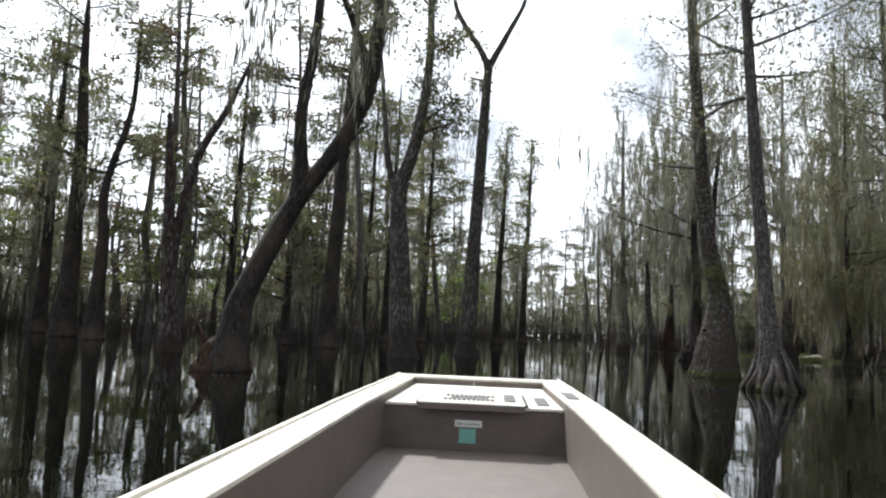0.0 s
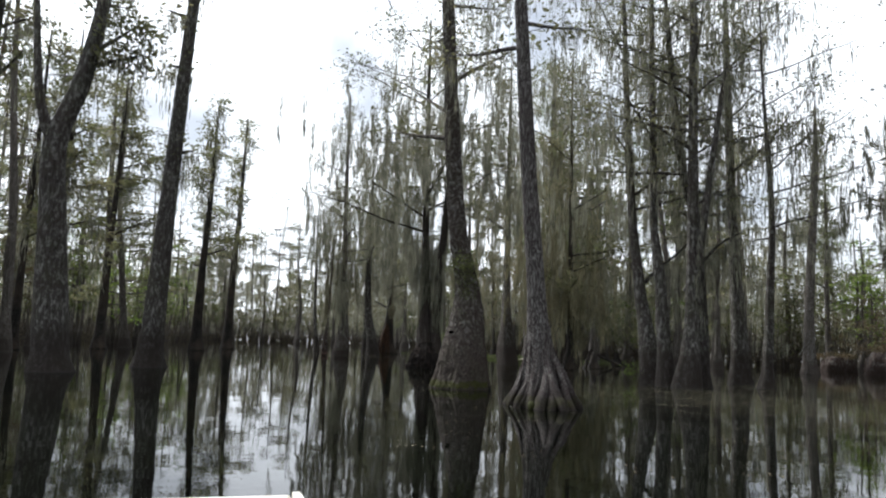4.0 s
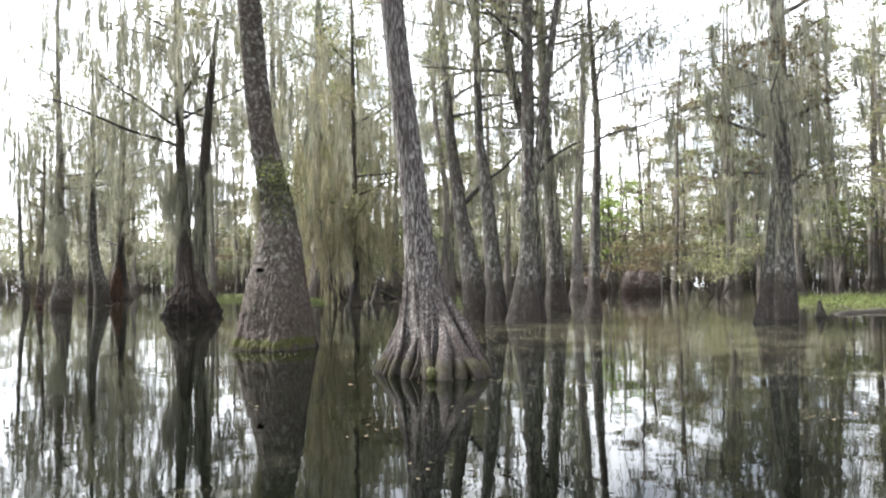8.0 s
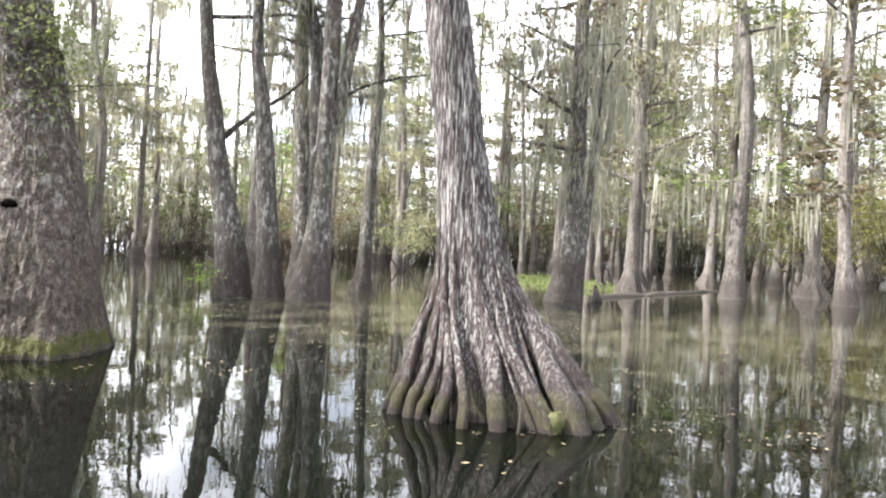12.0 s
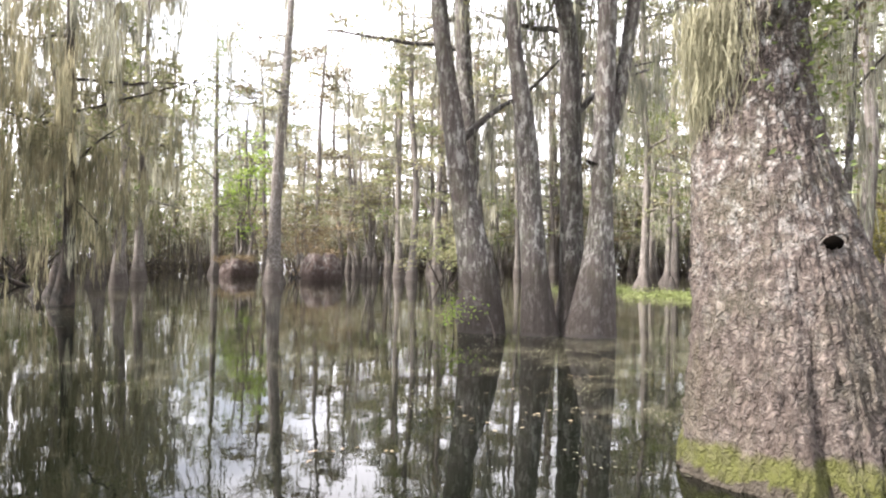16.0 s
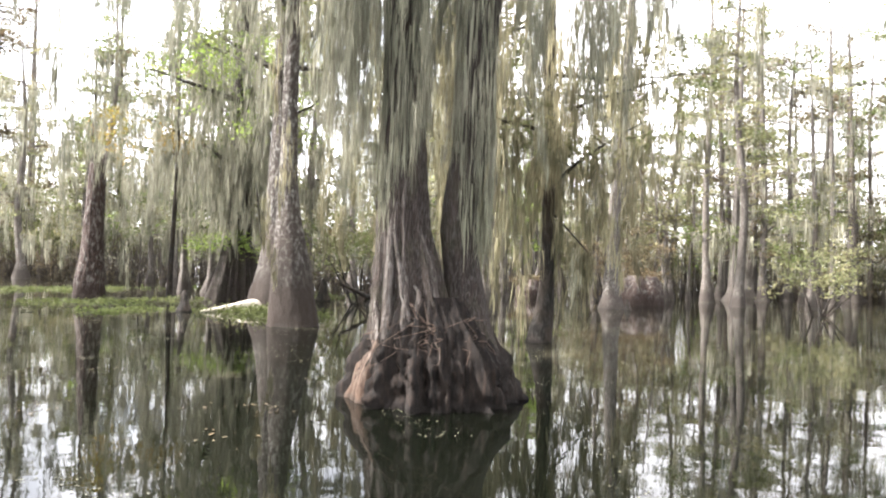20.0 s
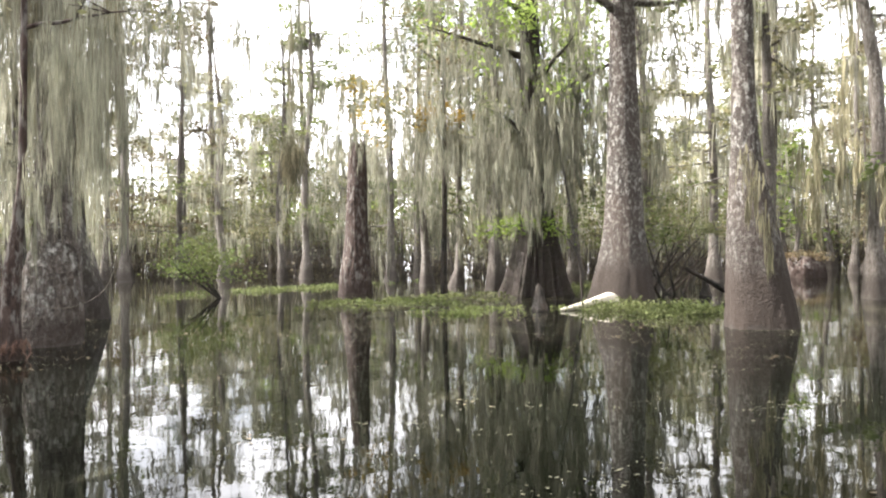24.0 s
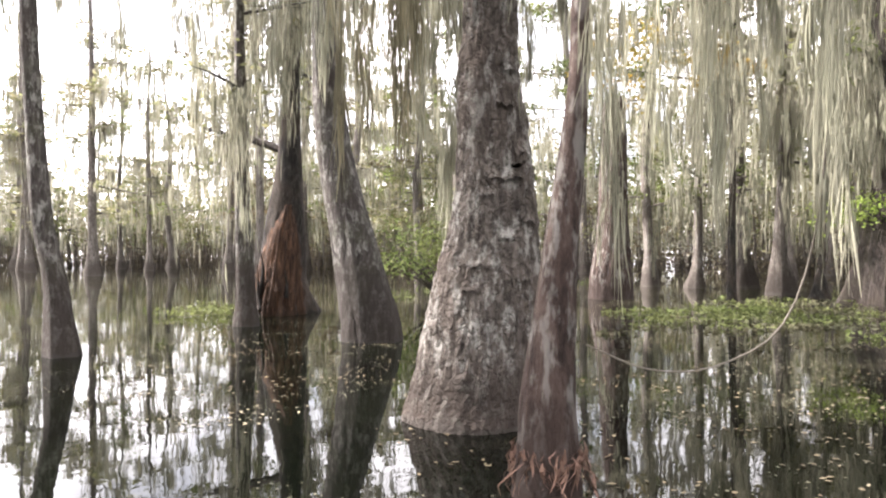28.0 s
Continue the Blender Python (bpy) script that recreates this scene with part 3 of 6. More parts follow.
def tree(x, y, rows, label, seed, name="cypress_tree", category="tree", bark=None, height=13.0, lobes=7, depth=0.25, reach=0.6, rough=0.03, sides=28, rings=36, sharp=0.28,
         limbs=7, limb_from=0.45, limb_len=2.2, moss=160, moss_len=(0.4, 1.6), crown=1800, leaf=LEAF_DULL, leaf_size=0.14, forks=(), moss_mat=None, moss_w=0.016, extend=True, group="", plates=None, cleft=None):
    """A tree standing in the water: buttressed trunk, limbs, needles and hanging moss."""
    rng = np.random.default_rng(seed)
    bark = bark or BARK_GREY
    root = tagged(empty(name, x, y), label, category, group)
    rows = list(rows)
    if extend and rows[-1][0] < height:
        z1, x1, y1, r1 = rows[-1]
        z2, x2, y2, r2 = rows[-2]
        g = 0.5 * (height - z1) / max(z1 - z2, 0.5)
        g = min(g, 2.5)
        rows.append(((z1 + height) / 2, x1 + (x1 - x2) * g * 0.5, y1 + (y1 - y2) * g * 0.5, r1 * 0.72))
        rows.append((height, x1 + (x1 - x2) * g * 0.8, y1 + (y1 - y2) * g * 0.8, 0.03))
    top = rows[-1][0]
    mpart("trunk", trunk_geo(rows, rng, sides, lobes, depth, reach, rough, rings, sharp, plates, cleft), bark, root)
    hang, tuft, twigs = [], [], []
    for f in forks:
        f = smooth_path(f, 14)
        mpart("limb", tube(np.stack([f[:, 1], f[:, 2], f[:, 0]], -1), f[:, 3], 9), bark, root)
        hang.append(along(np.stack([f[:, 1], f[:, 2], f[:, 0]], -1), moss // 6 + 4, rng))
    for k in range(limbs):
        z = top * (limb_from + (0.97 - limb_from) * (k + rng.uniform(0, 0.8)) / max(limbs, 1))
        c, r = trunk_at(rows, z)
        ln = limb_len * rng.uniform(0.5, 1.25) * (1.15 - 0.6 * z / top)
        p = limb_path(c, rng.uniform(0, 2 * np.pi), ln, ln * rng.uniform(0.05, 0.6), rng)
        mpart("limb", tube(p, np.linspace(max(0.03, r * 0.42), 0.008, len(p)), 5), bark, root)
        hang.append(along(p, max(3, moss // (limbs + 1)), rng))
        tuft.append(along(p, 9, rng, 0.3, 0.35))
        for _ in range(3):
            s = p[rng.integers(2, len(p) - 1)]
            q = limb_path(s, rng.uniform(0, 2 * np.pi), ln * 0.45, ln * rng.uniform(-0.1, 0.25), rng, 4)
            twigs.append(tube(q, np.linspace(0.013, 0.004, 4), 3))
            hang.append(along(q, max(2, moss // (3 * limbs + 1)), rng))
            tuft.append(along(q, 4, rng, 0.2, 0.3))
    if twigs:
        mpart("branchwork", join(twigs), bark, root)
    if moss and hang:
        A = np.concatenate(hang)
        L = moss_len[0] * 0.6 + (moss_len[1] - moss_len[0] * 0.6) * rng.random(len(A)) ** 2.2
        L = np.minimum(L, np.maximum(A[:, 2] - 0.7, 0.15))
        far = moss_w >= 0.014
        keep = rng.random(len(A)) < (0.55 if far else 0.6)
        A, L = A[keep], L[keep] * 1.1
        mpart("moss", plumes(A, L, rng, 0.08 if far else 0.06, 11 if far else 24, 0.014 if moss_w >= 0.02 else 0.010 if far else 0.004), moss_mat or MOSS, root, "grey-green hanging tufts of moss", False)
    if crown and tuft:
        T = np.concatenate(tuft)
        n = crown
        C = T[rng.integers(0, len(T), n)] + rng.normal(0, 0.19, (n, 3)) * (1.4, 1.4, 0.45)
        mpart("crown", leaves(C, leaf_size, rng, 0.35), leaf, root, smooth=False)
    return root


def moss_curtain(root, cx, cy, sx, sy, ztop, length, n, seed, mat=None, w=0.02, zspread=0.4):
    rng = np.random.default_rng(seed)
    k = max(5, n // 24)
    hub = np.stack([rng.normal(cx, sx, k), rng.normal(cy, sy, k), rng.normal(ztop, zspread, k)], -1)
    L = length[0] + (length[1] - length[0]) * rng.random(k) ** 1.4
    return mpart("moss", plumes(hub, L, rng, 0.055 if w < 0.012 else 0.085, 150 if w < 0.012 else 80, 0.45 * w), mat or MOSS, root, "long hanging curtain of grey-green moss", False)


def leaf_cloud(root, cx, cy, cz, sx, sy, sz, n, seed, mat, size=0.12, name="foliage"):
    rng = np.random.default_rng(seed)
    k = max(4, n // 45)
    hub = np.stack([rng.normal(cx, sx, k), rng.normal(cy, sy, k), rng.normal(cz, sz, k)], -1)
    C = hub[rng.integers(0, k, n)] + rng.normal(0, 0.14 + 0.16 * (sx + sy) / 2, (n, 3)) * (1, 1, 0.55)
    return mpart(name, leaves(C, size, rng, 0.45), mat, root, smooth=False)


# ---- water ----
wv, wq = np.array([(-1500, -1500, 0), (1500, -1500, 0), (1500, 1500, 0), (-1500, 1500, 0)]), np.array([(0, 1, 2, 3)])
water = new("water", mesh_of("water", wv, wq, WATER, False))
tagged(water, "still dark olive swamp water with patches of floating film", "water", kind="structure")

# ---- the trees along the boat's way, nearest the channel ----
ROOTED_ROWS = [(0, 0.03, 0.05, 0.44), (0.2, 0.07, 0.11, 0.385), (0.48, 0.13, 0.2, 0.32), (0.84, 0.16, 0.29, 0.25), (1.2, 0.16, 0.35, 0.208), (1.57, 0.15, 0.41, 0.175), (1.93, 0.15, 0.46, 0.16), (2.66, 0.14, 0.57, 0.148), (4.7, 0.1, 0.85, 0.14), (8.6, 0, 1.2, 0.11)]
ROOTED = tree(6.58, 15.97, ROOTED_ROWS, "grey cypress with a wide fluted root flare standing in water", 11, bark=BARK_ROOT, lobes=7, depth=0.24, reach=0.5, rough=0.02, sides=170, rings=170, sharp=0.16, plates=(0.03, 5.0, 0.012), cleft=(3.11, 0.20, 0.22, 0.7), limbs=13, limb_from=0.5, limb_len=2.8, moss=220, moss_len=(0.4, 1.8), crown=2100, moss_w=0.009)
rrng = np.random.default_rng(111)
FRONT = -2.90    # the side of the foot that faces the channel
# angle off FRONT, thickness, top, reach at the waterline; the broad ones first
ROOTS = [(0.06, 0.05, 1.25, 0.56), (0.5, 0.05, 0.8, 0.58), (0.95, 0.085, 0.7, 0.66), (1.15, 0.07, 0.9, 0.68), (-0.5, 0.03, 1.3, 0.55), (-0.68, 0.034, 1.45, 0.57), (-0.86, 0.026, 1.0, 0.6), (-1.02, 0.034, 1.2, 0.64), (-1.25, 0.036, 1.35, 0.7), (-1.45, 0.03, 1.1, 0.72), (1.35, 0.075, 1.1, 0.74), (1.8, 0.06, 1.3, 0.7), (-1.75, 0.055, 1.2, 0.72), (2.3, 0.07, 1.2, 0.72), (2.8, 0.055, 1.4, 0.7), (3.3, 0.075, 1.1, 0.74), (3.9, 0.06, 1.3, 0.7)]
for k in range(22):
    a = rrng.uniform(0.05, 6.0)
    ROOTS.append((a if not 5.75 < a else -0.7, rrng.uniform(0.009, 0.02), rrng.uniform(0.4, 1.7), rrng.uniform(0.54, 0.64)))
for a, w, top, far in ROOTS:
    a += FRONT
    pts = []
    for z, r in ((top, 0.0), (0.84, 0.285), (0.48, 0.43), (0.22, 0.54), (0.08, 0.63), (-0.15, 0.70)):
        if z > top - 0.1 and r:
            continue
        c, rt = trunk_at(ROOTED_ROWS, max(z, 0))
        r = (r or rt) * (far / 0.66 if z < 0.6 else 1.0) - w * 0.55
        turn = 0.1 * math.sin(5 * z + 7 * a)
        pts.append((c[0] + r * math.cos(a + turn), c[1] + r * math.sin(a + turn), z))
    rp = smooth_path(pts, 16) + np.cumsum(rrng.normal(0, 0.004, (16, 3)), axis=0)
    mpart("root", tube(rp, np.interp(np.linspace(0, 1, 16), [0, 0.5, 1], [w * 0.35, w, w * 1.25]) * rrng.uniform(0.88, 1.12, 16), 10), BARK_FOOT, ROOTED, "smooth surface root with a pale ridge")
kz = np.random.default_rng(112)
th, ph = np.meshgrid(np.linspace(0, 2 * np.pi, 14, endpoint=False), np.linspace(0.05, 3.09, 9))
lump = np.stack([np.sin(ph) * np.cos(th), np.sin(ph) * np.sin(th), np.cos(ph)], -1).reshape(-1, 3) * 0.062 * (1 + kz.normal(0, 0.14, (126, 1)))
mpart("root_knob", (lump * (1, 1, 1.15) + (0.09 + 0.62 * math.cos(FRONT + 0.55), 0.06 + 0.62 * math.sin(FRONT + 0.55), 0.05), grid_quads(9, 14)), ALGAE, ROOTED, "knob of root furred with yellow-green algae")
MOSSY = tree(6.87, 20.37, [(0, 0.02, 0, 0.665), (0.25, 0.06, 0.03, 0.61), (0.6, 0.08, 0.06, 0.55), (0.96, 0.11, 0.11, 0.485), (1.32, 0.17, 0.17, 0.425), (1.67, 0.22, 0.22, 0.37), (2.0, 0.23, 0.25, 0.31), (2.4, 0.2, 0.26, 0.26), (2.8, 0.1, 0.26, 0.235), (4.5, -0.15, 0.3, 0.19), (9.7, -0.5, 0.35, 0.14)],
     "thick grey cypress with plated bark, knot hole and green vines", 12, bark=BARK_PLATE, lobes=6, depth=0.12, reach=0.7, rough=0.02, sides=230, rings=240, sharp=0.3, plates=(0.032, 1.0, 0.02), cleft=(3.07, 0.10, 0.16, 0.75), limbs=9, limb_from=0.42, limb_len=2.8, moss=260, moss_len=(0.5, 2.2), crown=2100, moss_w=0.009)
# group of five grey trunks
for k, (x, y, rows, hgt) in enumerate((
    (14.05, 23.14, [(0, 0, 0.05, 0.38), (0.5, -0.02, 0.09, 0.33), (1.06, -0.05, 0.16, 0.29), (1.86, -0.08, 0.32, 0.215), (2.67, -0.13, 0.47, 0.178), (3.5, -0.16, 0.57, 0.158), (5.1, -0.22, 0.78, 0.128)], 14),
    (13.9, 22.3, [(0, 0, 0.01, 0.31), (0.5, -0.01, 0.04, 0.25), (1.08, -0.02, 0.09, 0.205), (1.86, -0.03, 0.16, 0.185), (2.65, -0.05, 0.2, 0.16), (3.43, -0.07, 0.29, 0.15), (4.21, -0.1, 0.4, 0.118), (5.0, -0.12, 0.45, 0.108)], 15),
    (14.0, 21.56, [(0, 0, 0.02, 0.41), (0.5, 0.01, -0.05, 0.33), (1.1, 0.03, -0.12, 0.245), (1.88, 0.04, -0.16, 0.178), (2.66, 0.05, -0.17, 0.16), (5.0, 0.06, -0.21, 0.148)], 16),
    (14.75, 21.85, [(0, 0, 0, 0.29), (0.6, 0, 0, 0.21), (2.3, -0.02, 0.03, 0.18), (4.7, -0.12, 0.1, 0.15), (6, -0.35, 0.3, 0.12)], 13),
    (17.95, 23.95, [(0, 0, 0, 0.4), (0.6, 0, 0, 0.29), (1.6, 0, 0.02, 0.25), (3.7, 0, 0.17, 0.19), (5.9, 0, 0.31, 0.16)], 15),
    (17.2, 22.0, [(0, 0, 0, 0.27), (0.7, 0.03, -0.03, 0.16), (2.9, 0.08, -0.09, 0.12), (5.2, 0.13, -0.15, 0.09), (9.3, 0, 0, 0.04)], 12))):
    tree(x, y, rows, "tall grey tupelo trunk in a tight group", 20 + k, "tupelo_tree", bark=BARK_GREY, height=hgt, lobes=5, depth=0.16, sides=32, limbs=18, limb_from=0.36, limb_len=3.2, moss=460, moss_len=(0.3, 1.9), crown=3600, leaf_size=0.1, group="group of grey trunks",
         forks={0: [[(3.0, 0, 0.44, 0.07), (3.5, 0.25, -0.05, 0.045), (3.9, 0.5, -0.6, 0.03), (4.6, 0.8, -1.2, 0.012)]], 2: [[(2.6, 0, -0.03, 0.13), (3.4, 0.12, -0.35, 0.11), (5.2, 0.2, -0.62, 0.1), (9, 0.5, -1.1, 0.05)]], 3: [[(3.4, -0.05, 0.06, 0.06), (4.0, 0.2, -0.5, 0.04), (4.3, 0.4, -1.2, 0.015)]]}.get(k, ()))
DRAPED = tree(18.85, 17.7, [(0, -0.01, 0.01, 0.41), (0.54, 0.02, -0.03, 0.34), (1.86, 0.04, -0.06, 0.25), (3.18, 0.08, -0.11, 0.19), (7.1, 0.07, -0.1, 0.16)], "grey cypress draped in pale moss beside a thin leaning trunk", 31, lobes=6, limbs=18, limb_from=0.22, limb_len=2.6, moss=520, moss_len=(0.6, 2.4), crown=4200, leaf=LEAF_RUST)
tree(17.03, 17.22, [(0, 0, 0, 0.19), (0.5, 0.03, -0.05, 0.14), (1.25, 0.08, -0.12, 0.1), (3.8, 0.2, -0.3, 0.05)], "thin leaning grey trunk with flared foot", 32, height=6, lobes=5, limbs=3, moss=40, crown=120).scale = (1.05, 1.05, 1.05)
# the tree on a root pedestal, two stems
PED_ROWS = [(0.3, -0.06, 0.12, 0.45), (0.64, -0.1, 0.2, 0.375), (1.11, -0.12, 0.24, 0.32), (1.58, -0.15, 0.29, 0.25), (2.04, -0.16, 0.31, 0.22), (2.51, -0.16, 0.32, 0.19), (3.44, -0.19, 0.37, 0.16), (6, -0.25, 0.45, 0.125)]
PED = tree(10.12, 31.66, PED_ROWS, "old two-stemmed cypress on a dark root pedestal hung with moss", 34, bark=BARK_STREAK, height=14, lobes=12, depth=0.36, reach=1.5, rough=0.025, sides=170, rings=150, sharp=0.10, plates=(0.035, 7.0, 0.016), limbs=30, limb_from=0.36, limb_len=4.6, moss=420, moss_len=(0.5, 2.0), crown=4200, moss_w=0.009,
     forks=[[(0.3, 0.15, -0.3, 0.34), (0.65, 0.13, -0.26, 0.25), (1.12, 0.12, -0.22, 0.19), (1.59, 0.08, -0.16, 0.18), (2.05, 0.1, -0.2, 0.185), (2.52, 0.13, -0.26, 0.18), (3.46, 0.15, -0.31, 0.165), (6.5, 0.25, -0.6, 0.12), (9, 0.4, -0.9, 0.06)]])
mpart("root_pedestal", trunk_geo([(0, 0, 0, 0.79), (0.2, 0, 0.01, 0.73), (0.4, -0.01, 0.02, 0.67), (0.6, -0.02, 0.03, 0.56), (0.8, -0.03, 0.05, 0.44), (0.98, -0.03, 0.06, 0.32)], np.random.default_rng(340), 190, 26, 0.15, 3.0, 0.05, 44, 0.05), BARK_PEAT, PED, "dark fluted mass of roots")
RIDGE = bark_mat("weathered_ridge", (0.031, 0.0248, 0.0211), (0.105, 0.088, 0.0775), (0.223, 0.198, 0.18), 0.4, False, 40.0, (0.0558, 0.0403, 0.0322), 0.0, 60.0, 0.1, 0.07)
BARE_ROOT = bark_mat("bare_root", (0.034, 0.024, 0.018), (0.098, 0.07, 0.053), (0.19, 0.143, 0.112), 0.15, False, 30.0, (0.0744, 0.0434, 0.0279), 0.0, 40.0, 0.2, 0.1)
prng = np.random.default_rng(345)
for a in (1.8, 2.3, 2.62, 2.9, 3.35, 3.55, 3.85, 4.3):
    top, b2 = prng.uniform(0.9, 2.4), a + prng.normal(0, 0.16)
    ridge = []
    for z in np.linspace(0.5, top, 9):
        c, r = trunk_at(PED_ROWS, z)
        aa = a + (b2 - a) * (z - 0.5) / (top - 0.5)
        ridge.append((c[0] + (r * 0.99 + 0.02 * (top - z)) * math.cos(aa), c[1] + (r * 0.99 + 0.02 * (top - z)) * math.sin(aa), z))
    mpart("weathered_ridge", tube(np.array(ridge) + prng.normal(0, 0.012, (9, 3)), np.linspace(0.06, 0.02, 9) * prng.uniform(0.5, 1.3) * prng.uniform(0.75, 1.2, 9), 7), RIDGE, PED, "pale weathered rib of the trunk")
for a, w in ((1.35, 0.05), (1.6, 0.075), (1.85, 0.06), (2.1, 0.085), (2.35, 0.055), (2.55, 0.07), (2.8, 0.05)):
    c, q = math.cos(a), math.sin(a)
    rp = smooth_path([(0.42 * c, 0.1 + 0.42 * q, 0.8), (0.56 * c, 0.04 + 0.58 * q, 0.55), (0.7 * c, 0.7 * q, 0.28), (0.79 * c, 0.8 * q, -0.12)], 12) + prng.normal(0, 0.01, (12, 3))
    mpart("root", tube(rp, np.interp(np.linspace(0, 1, 12), [0, 0.6, 1], [0.02, w * 0.8, w * 1.2]), 9), BARE_ROOT, PED, "bare tan-brown root")
tangle = []
for k in range(60):
    a = prng.uniform(2.3, 4.6)
    r0 = prng.uniform(0.42, 0.66)
    p0 = np.array([r0 * math.cos(a), r0 * math.sin(a), prng.uniform(0.52, 0.78)])
    tangle.append(tube(smooth_path([p0, p0 + prng.normal(0, 0.08, 3) - (0.03, 0, 0.03), p0 + prng.normal(0, 0.13, 3) - (0.1, 0, 0.14)], 7), np.linspace(0.005, 0.002, 7), 4))
mpart("rootlets", join(tangle), BARE_ROOT, PED, "tangle of thin dry rootlets")
moss_curtain(PED, -0.12, 0.26, 0.2, 0.2, 4.7, (0.6, 1.9), 480, 341, None, 0.007, 0.5)
moss_curtain(PED, 0.12, -0.25, 0.15, 0.15, 4.8, (0.5, 1.6), 300, 342, None, 0.007, 0.5)
moss_curtain(PED, -0.45, 0.8, 0.14, 0.18, 4.4, (1.0, 2.2), 560, 343, None, 0.007, 0.35)
moss_curtain(PED, 0.3, -1.3, 0.25, 0.4, 4.3, (0.5, 1.7), 420, 344, None, 0.007, 0.3)
hug = np.random.default_rng(346)
for sx, sy, sr, z0, z1, n in ((-0.17, 0.34, 0.2, 1.9, 4.6, 1500), (0.13, -0.28, 0.19, 1.7, 4.6, 1500)):
    a = hug.uniform(0, 6.28, n // 12)[hug.integers(0, n // 12, n)] + hug.normal(0, 0.07, n)
    zz = hug.uniform(z0, z1, n)
    A = np.stack([sx + (sr + 0.01) * np.cos(a), sy + (sr + 0.01) * np.sin(a), zz], -1)
    mpart("moss", strands(A, hug.uniform(0.15, 0.6, n), hug, 0.006, 3, 0.06), MOSS, PED, "moss lying against the trunk", False)
THIN = tree(16.6, 32.62, [(0, 0, 0, 0.23), (0.5, 0.03, -0.05, 0.17), (1.3, 0.06, -0.08, 0.12), (3.4, 0.05, -0.05, 0.1)], "small leaning tree buried in pale hanging moss", 35, height=13, bark=BARK_DARK, limbs=16, limb_from=0.2, limb_len=3.2, moss=520, moss_len=(0.5, 2.0), crown=4200, leaf=LEAF_DULL, moss_mat=MOSS_OLIVE,
     forks=[[(2.3, 0.05, -0.07, 0.03), (1.95, 0.14, -0.4, 0.02), (1.5, 0.24, -0.8, 0.01)]])
THIN.scale = (1.05, 1.05, 1.05)
moss_curtain(THIN, -0.3, 0.8, 1.1, 1.2, 4.6, (0.5, 2.4), 700, 351, None, 0.013, 0.9)
moss_curtain(THIN, 0.2, -0.2, 0.9, 1.0, 3.6, (0.4, 1.8), 1300, 352, MOSS_OLIVE, 0.018, 0.6)
moss_curtain(THIN, -0.6, 1.0, 1.3, 1.3, 5.2, (0.8, 3.0), 2600, 353, MOSS_OLIVE, 0.02, 1.3)
moss_curtain(THIN, 0.6, 1.8, 1.2, 1.5, 3.0, (0.5, 1.6), 900, 354, MOSS_OLIVE, 0.02, 0.6)
# pair by the green bank
BROAD = tree(20.5, 41.44, [(0, -0.03, 0.05, 0.76), (0.49, -0.03, 0.04, 0.66), (1.1, -0.01, 0.02, 0.53), (1.76, 0, 0, 0.44), (3.03, 0.01, -0.01, 0.375), (4.3, 0.01, -0.01, 0.34), (5.56, 0.01, -0.02, 0.295), (6.83, 0.01, -0.01, 0.275)], "pale grey cypress with a swollen base beside green weed", 36, height=18, bark=BARK_FLAKE, lobes=6, depth=0.1, sides=48, rings=50, limbs=20, limb_from=0.34, limb_len=4.0, moss=600, moss_len=(0.5, 2.4), crown=5600, leaf=LEAF)
BOTTLE = tree(16.32, 37.84, [(0, 0, 0, 0.535), (0.3, -0.01, 0.02, 0.5), (0.67, -0.02, 0.04, 0.455), (1.53, -0.06, 0.09, 0.355), (2.38, -0.09, 0.14, 0.24), (3.24, -0.11, 0.17, 0.187), (4.09, -0.11, 0.17, 0.16), (4.95, -0.12, 0.18, 0.158)], "smooth grey tupelo with a bottle-shaped base in open water", 37, "tupelo_tree", height=15, bark=BARK_FLAKE, lobes=4, depth=0.06, sides=44, rings=50, limbs=16, limb_from=0.42, limb_len=3.4, moss=420, crown=4200)
# broken snag with foliage behind
SNAG = tree(21.9, 50.45, [(0, 0.01, -0.02, 0.53), (0.63, 0.01, -0.02, 0.47), (1.4, 0.03, -0.05, 0.38), (2.17, 0.04, -0.06, 0.335), (3.7, 0.06, -0.08, 0.285), (4.6, 0.07, -0.09, 0.24)], "broken-topped dead snag, brown and bare", 38, "dead_snag", extend=False, bark=BARK_RED, lobes=7, depth=0.12, sides=60, rings=50, limbs=0, moss=0, crown=0)
for k in range(7):
    a = k * 0.9
    c = np.array([0.07 + 0.18 * math.cos(a), -0.09 + 0.18 * math.sin(a), 4.45])
    mpart("splinter", tube(np.array([c, c + (0.02 * math.cos(a), 0.02 * math.sin(a), 0.25), c + (0.03, 0.02, 0.35 + 0.3 * ((k * 7) % 5) / 5)]), np.array([0.05, 0.035, 0.006]), 5), BARK_RED, SNAG)
STUMP = tree(22.73, 44.75, [(0, 0.02, -0.02, 0.76), (0.3, 0.02, -0.02, 0.71), (0.7, 0.02, -0.03, 0.65), (1.51, 0.03, -0.05, 0.52), (2.3, 0.03, -0.04, 0.42), (3.2, 0.05, 0, 0.36), (5, 0.1, 0.1, 0.3)], "dark ridged cypress butt hidden above by moss curtains", 39, bark=BARK_STREAK, height=16, lobes=22, depth=0.42, reach=1.8, rough=0.02, sides=150, rings=70, sharp=0.075, limbs=12, limb_from=0.22, limb_len=3.0, moss=600, moss_len=(0.8, 3.0), crown=2100, leaf=LEAF)
moss_curtain(STUMP, 0.1, -0.1, 0.9, 0.9, 5.4, (0.7, 2.2), 2000, 391, None, 0.018, 1.0)
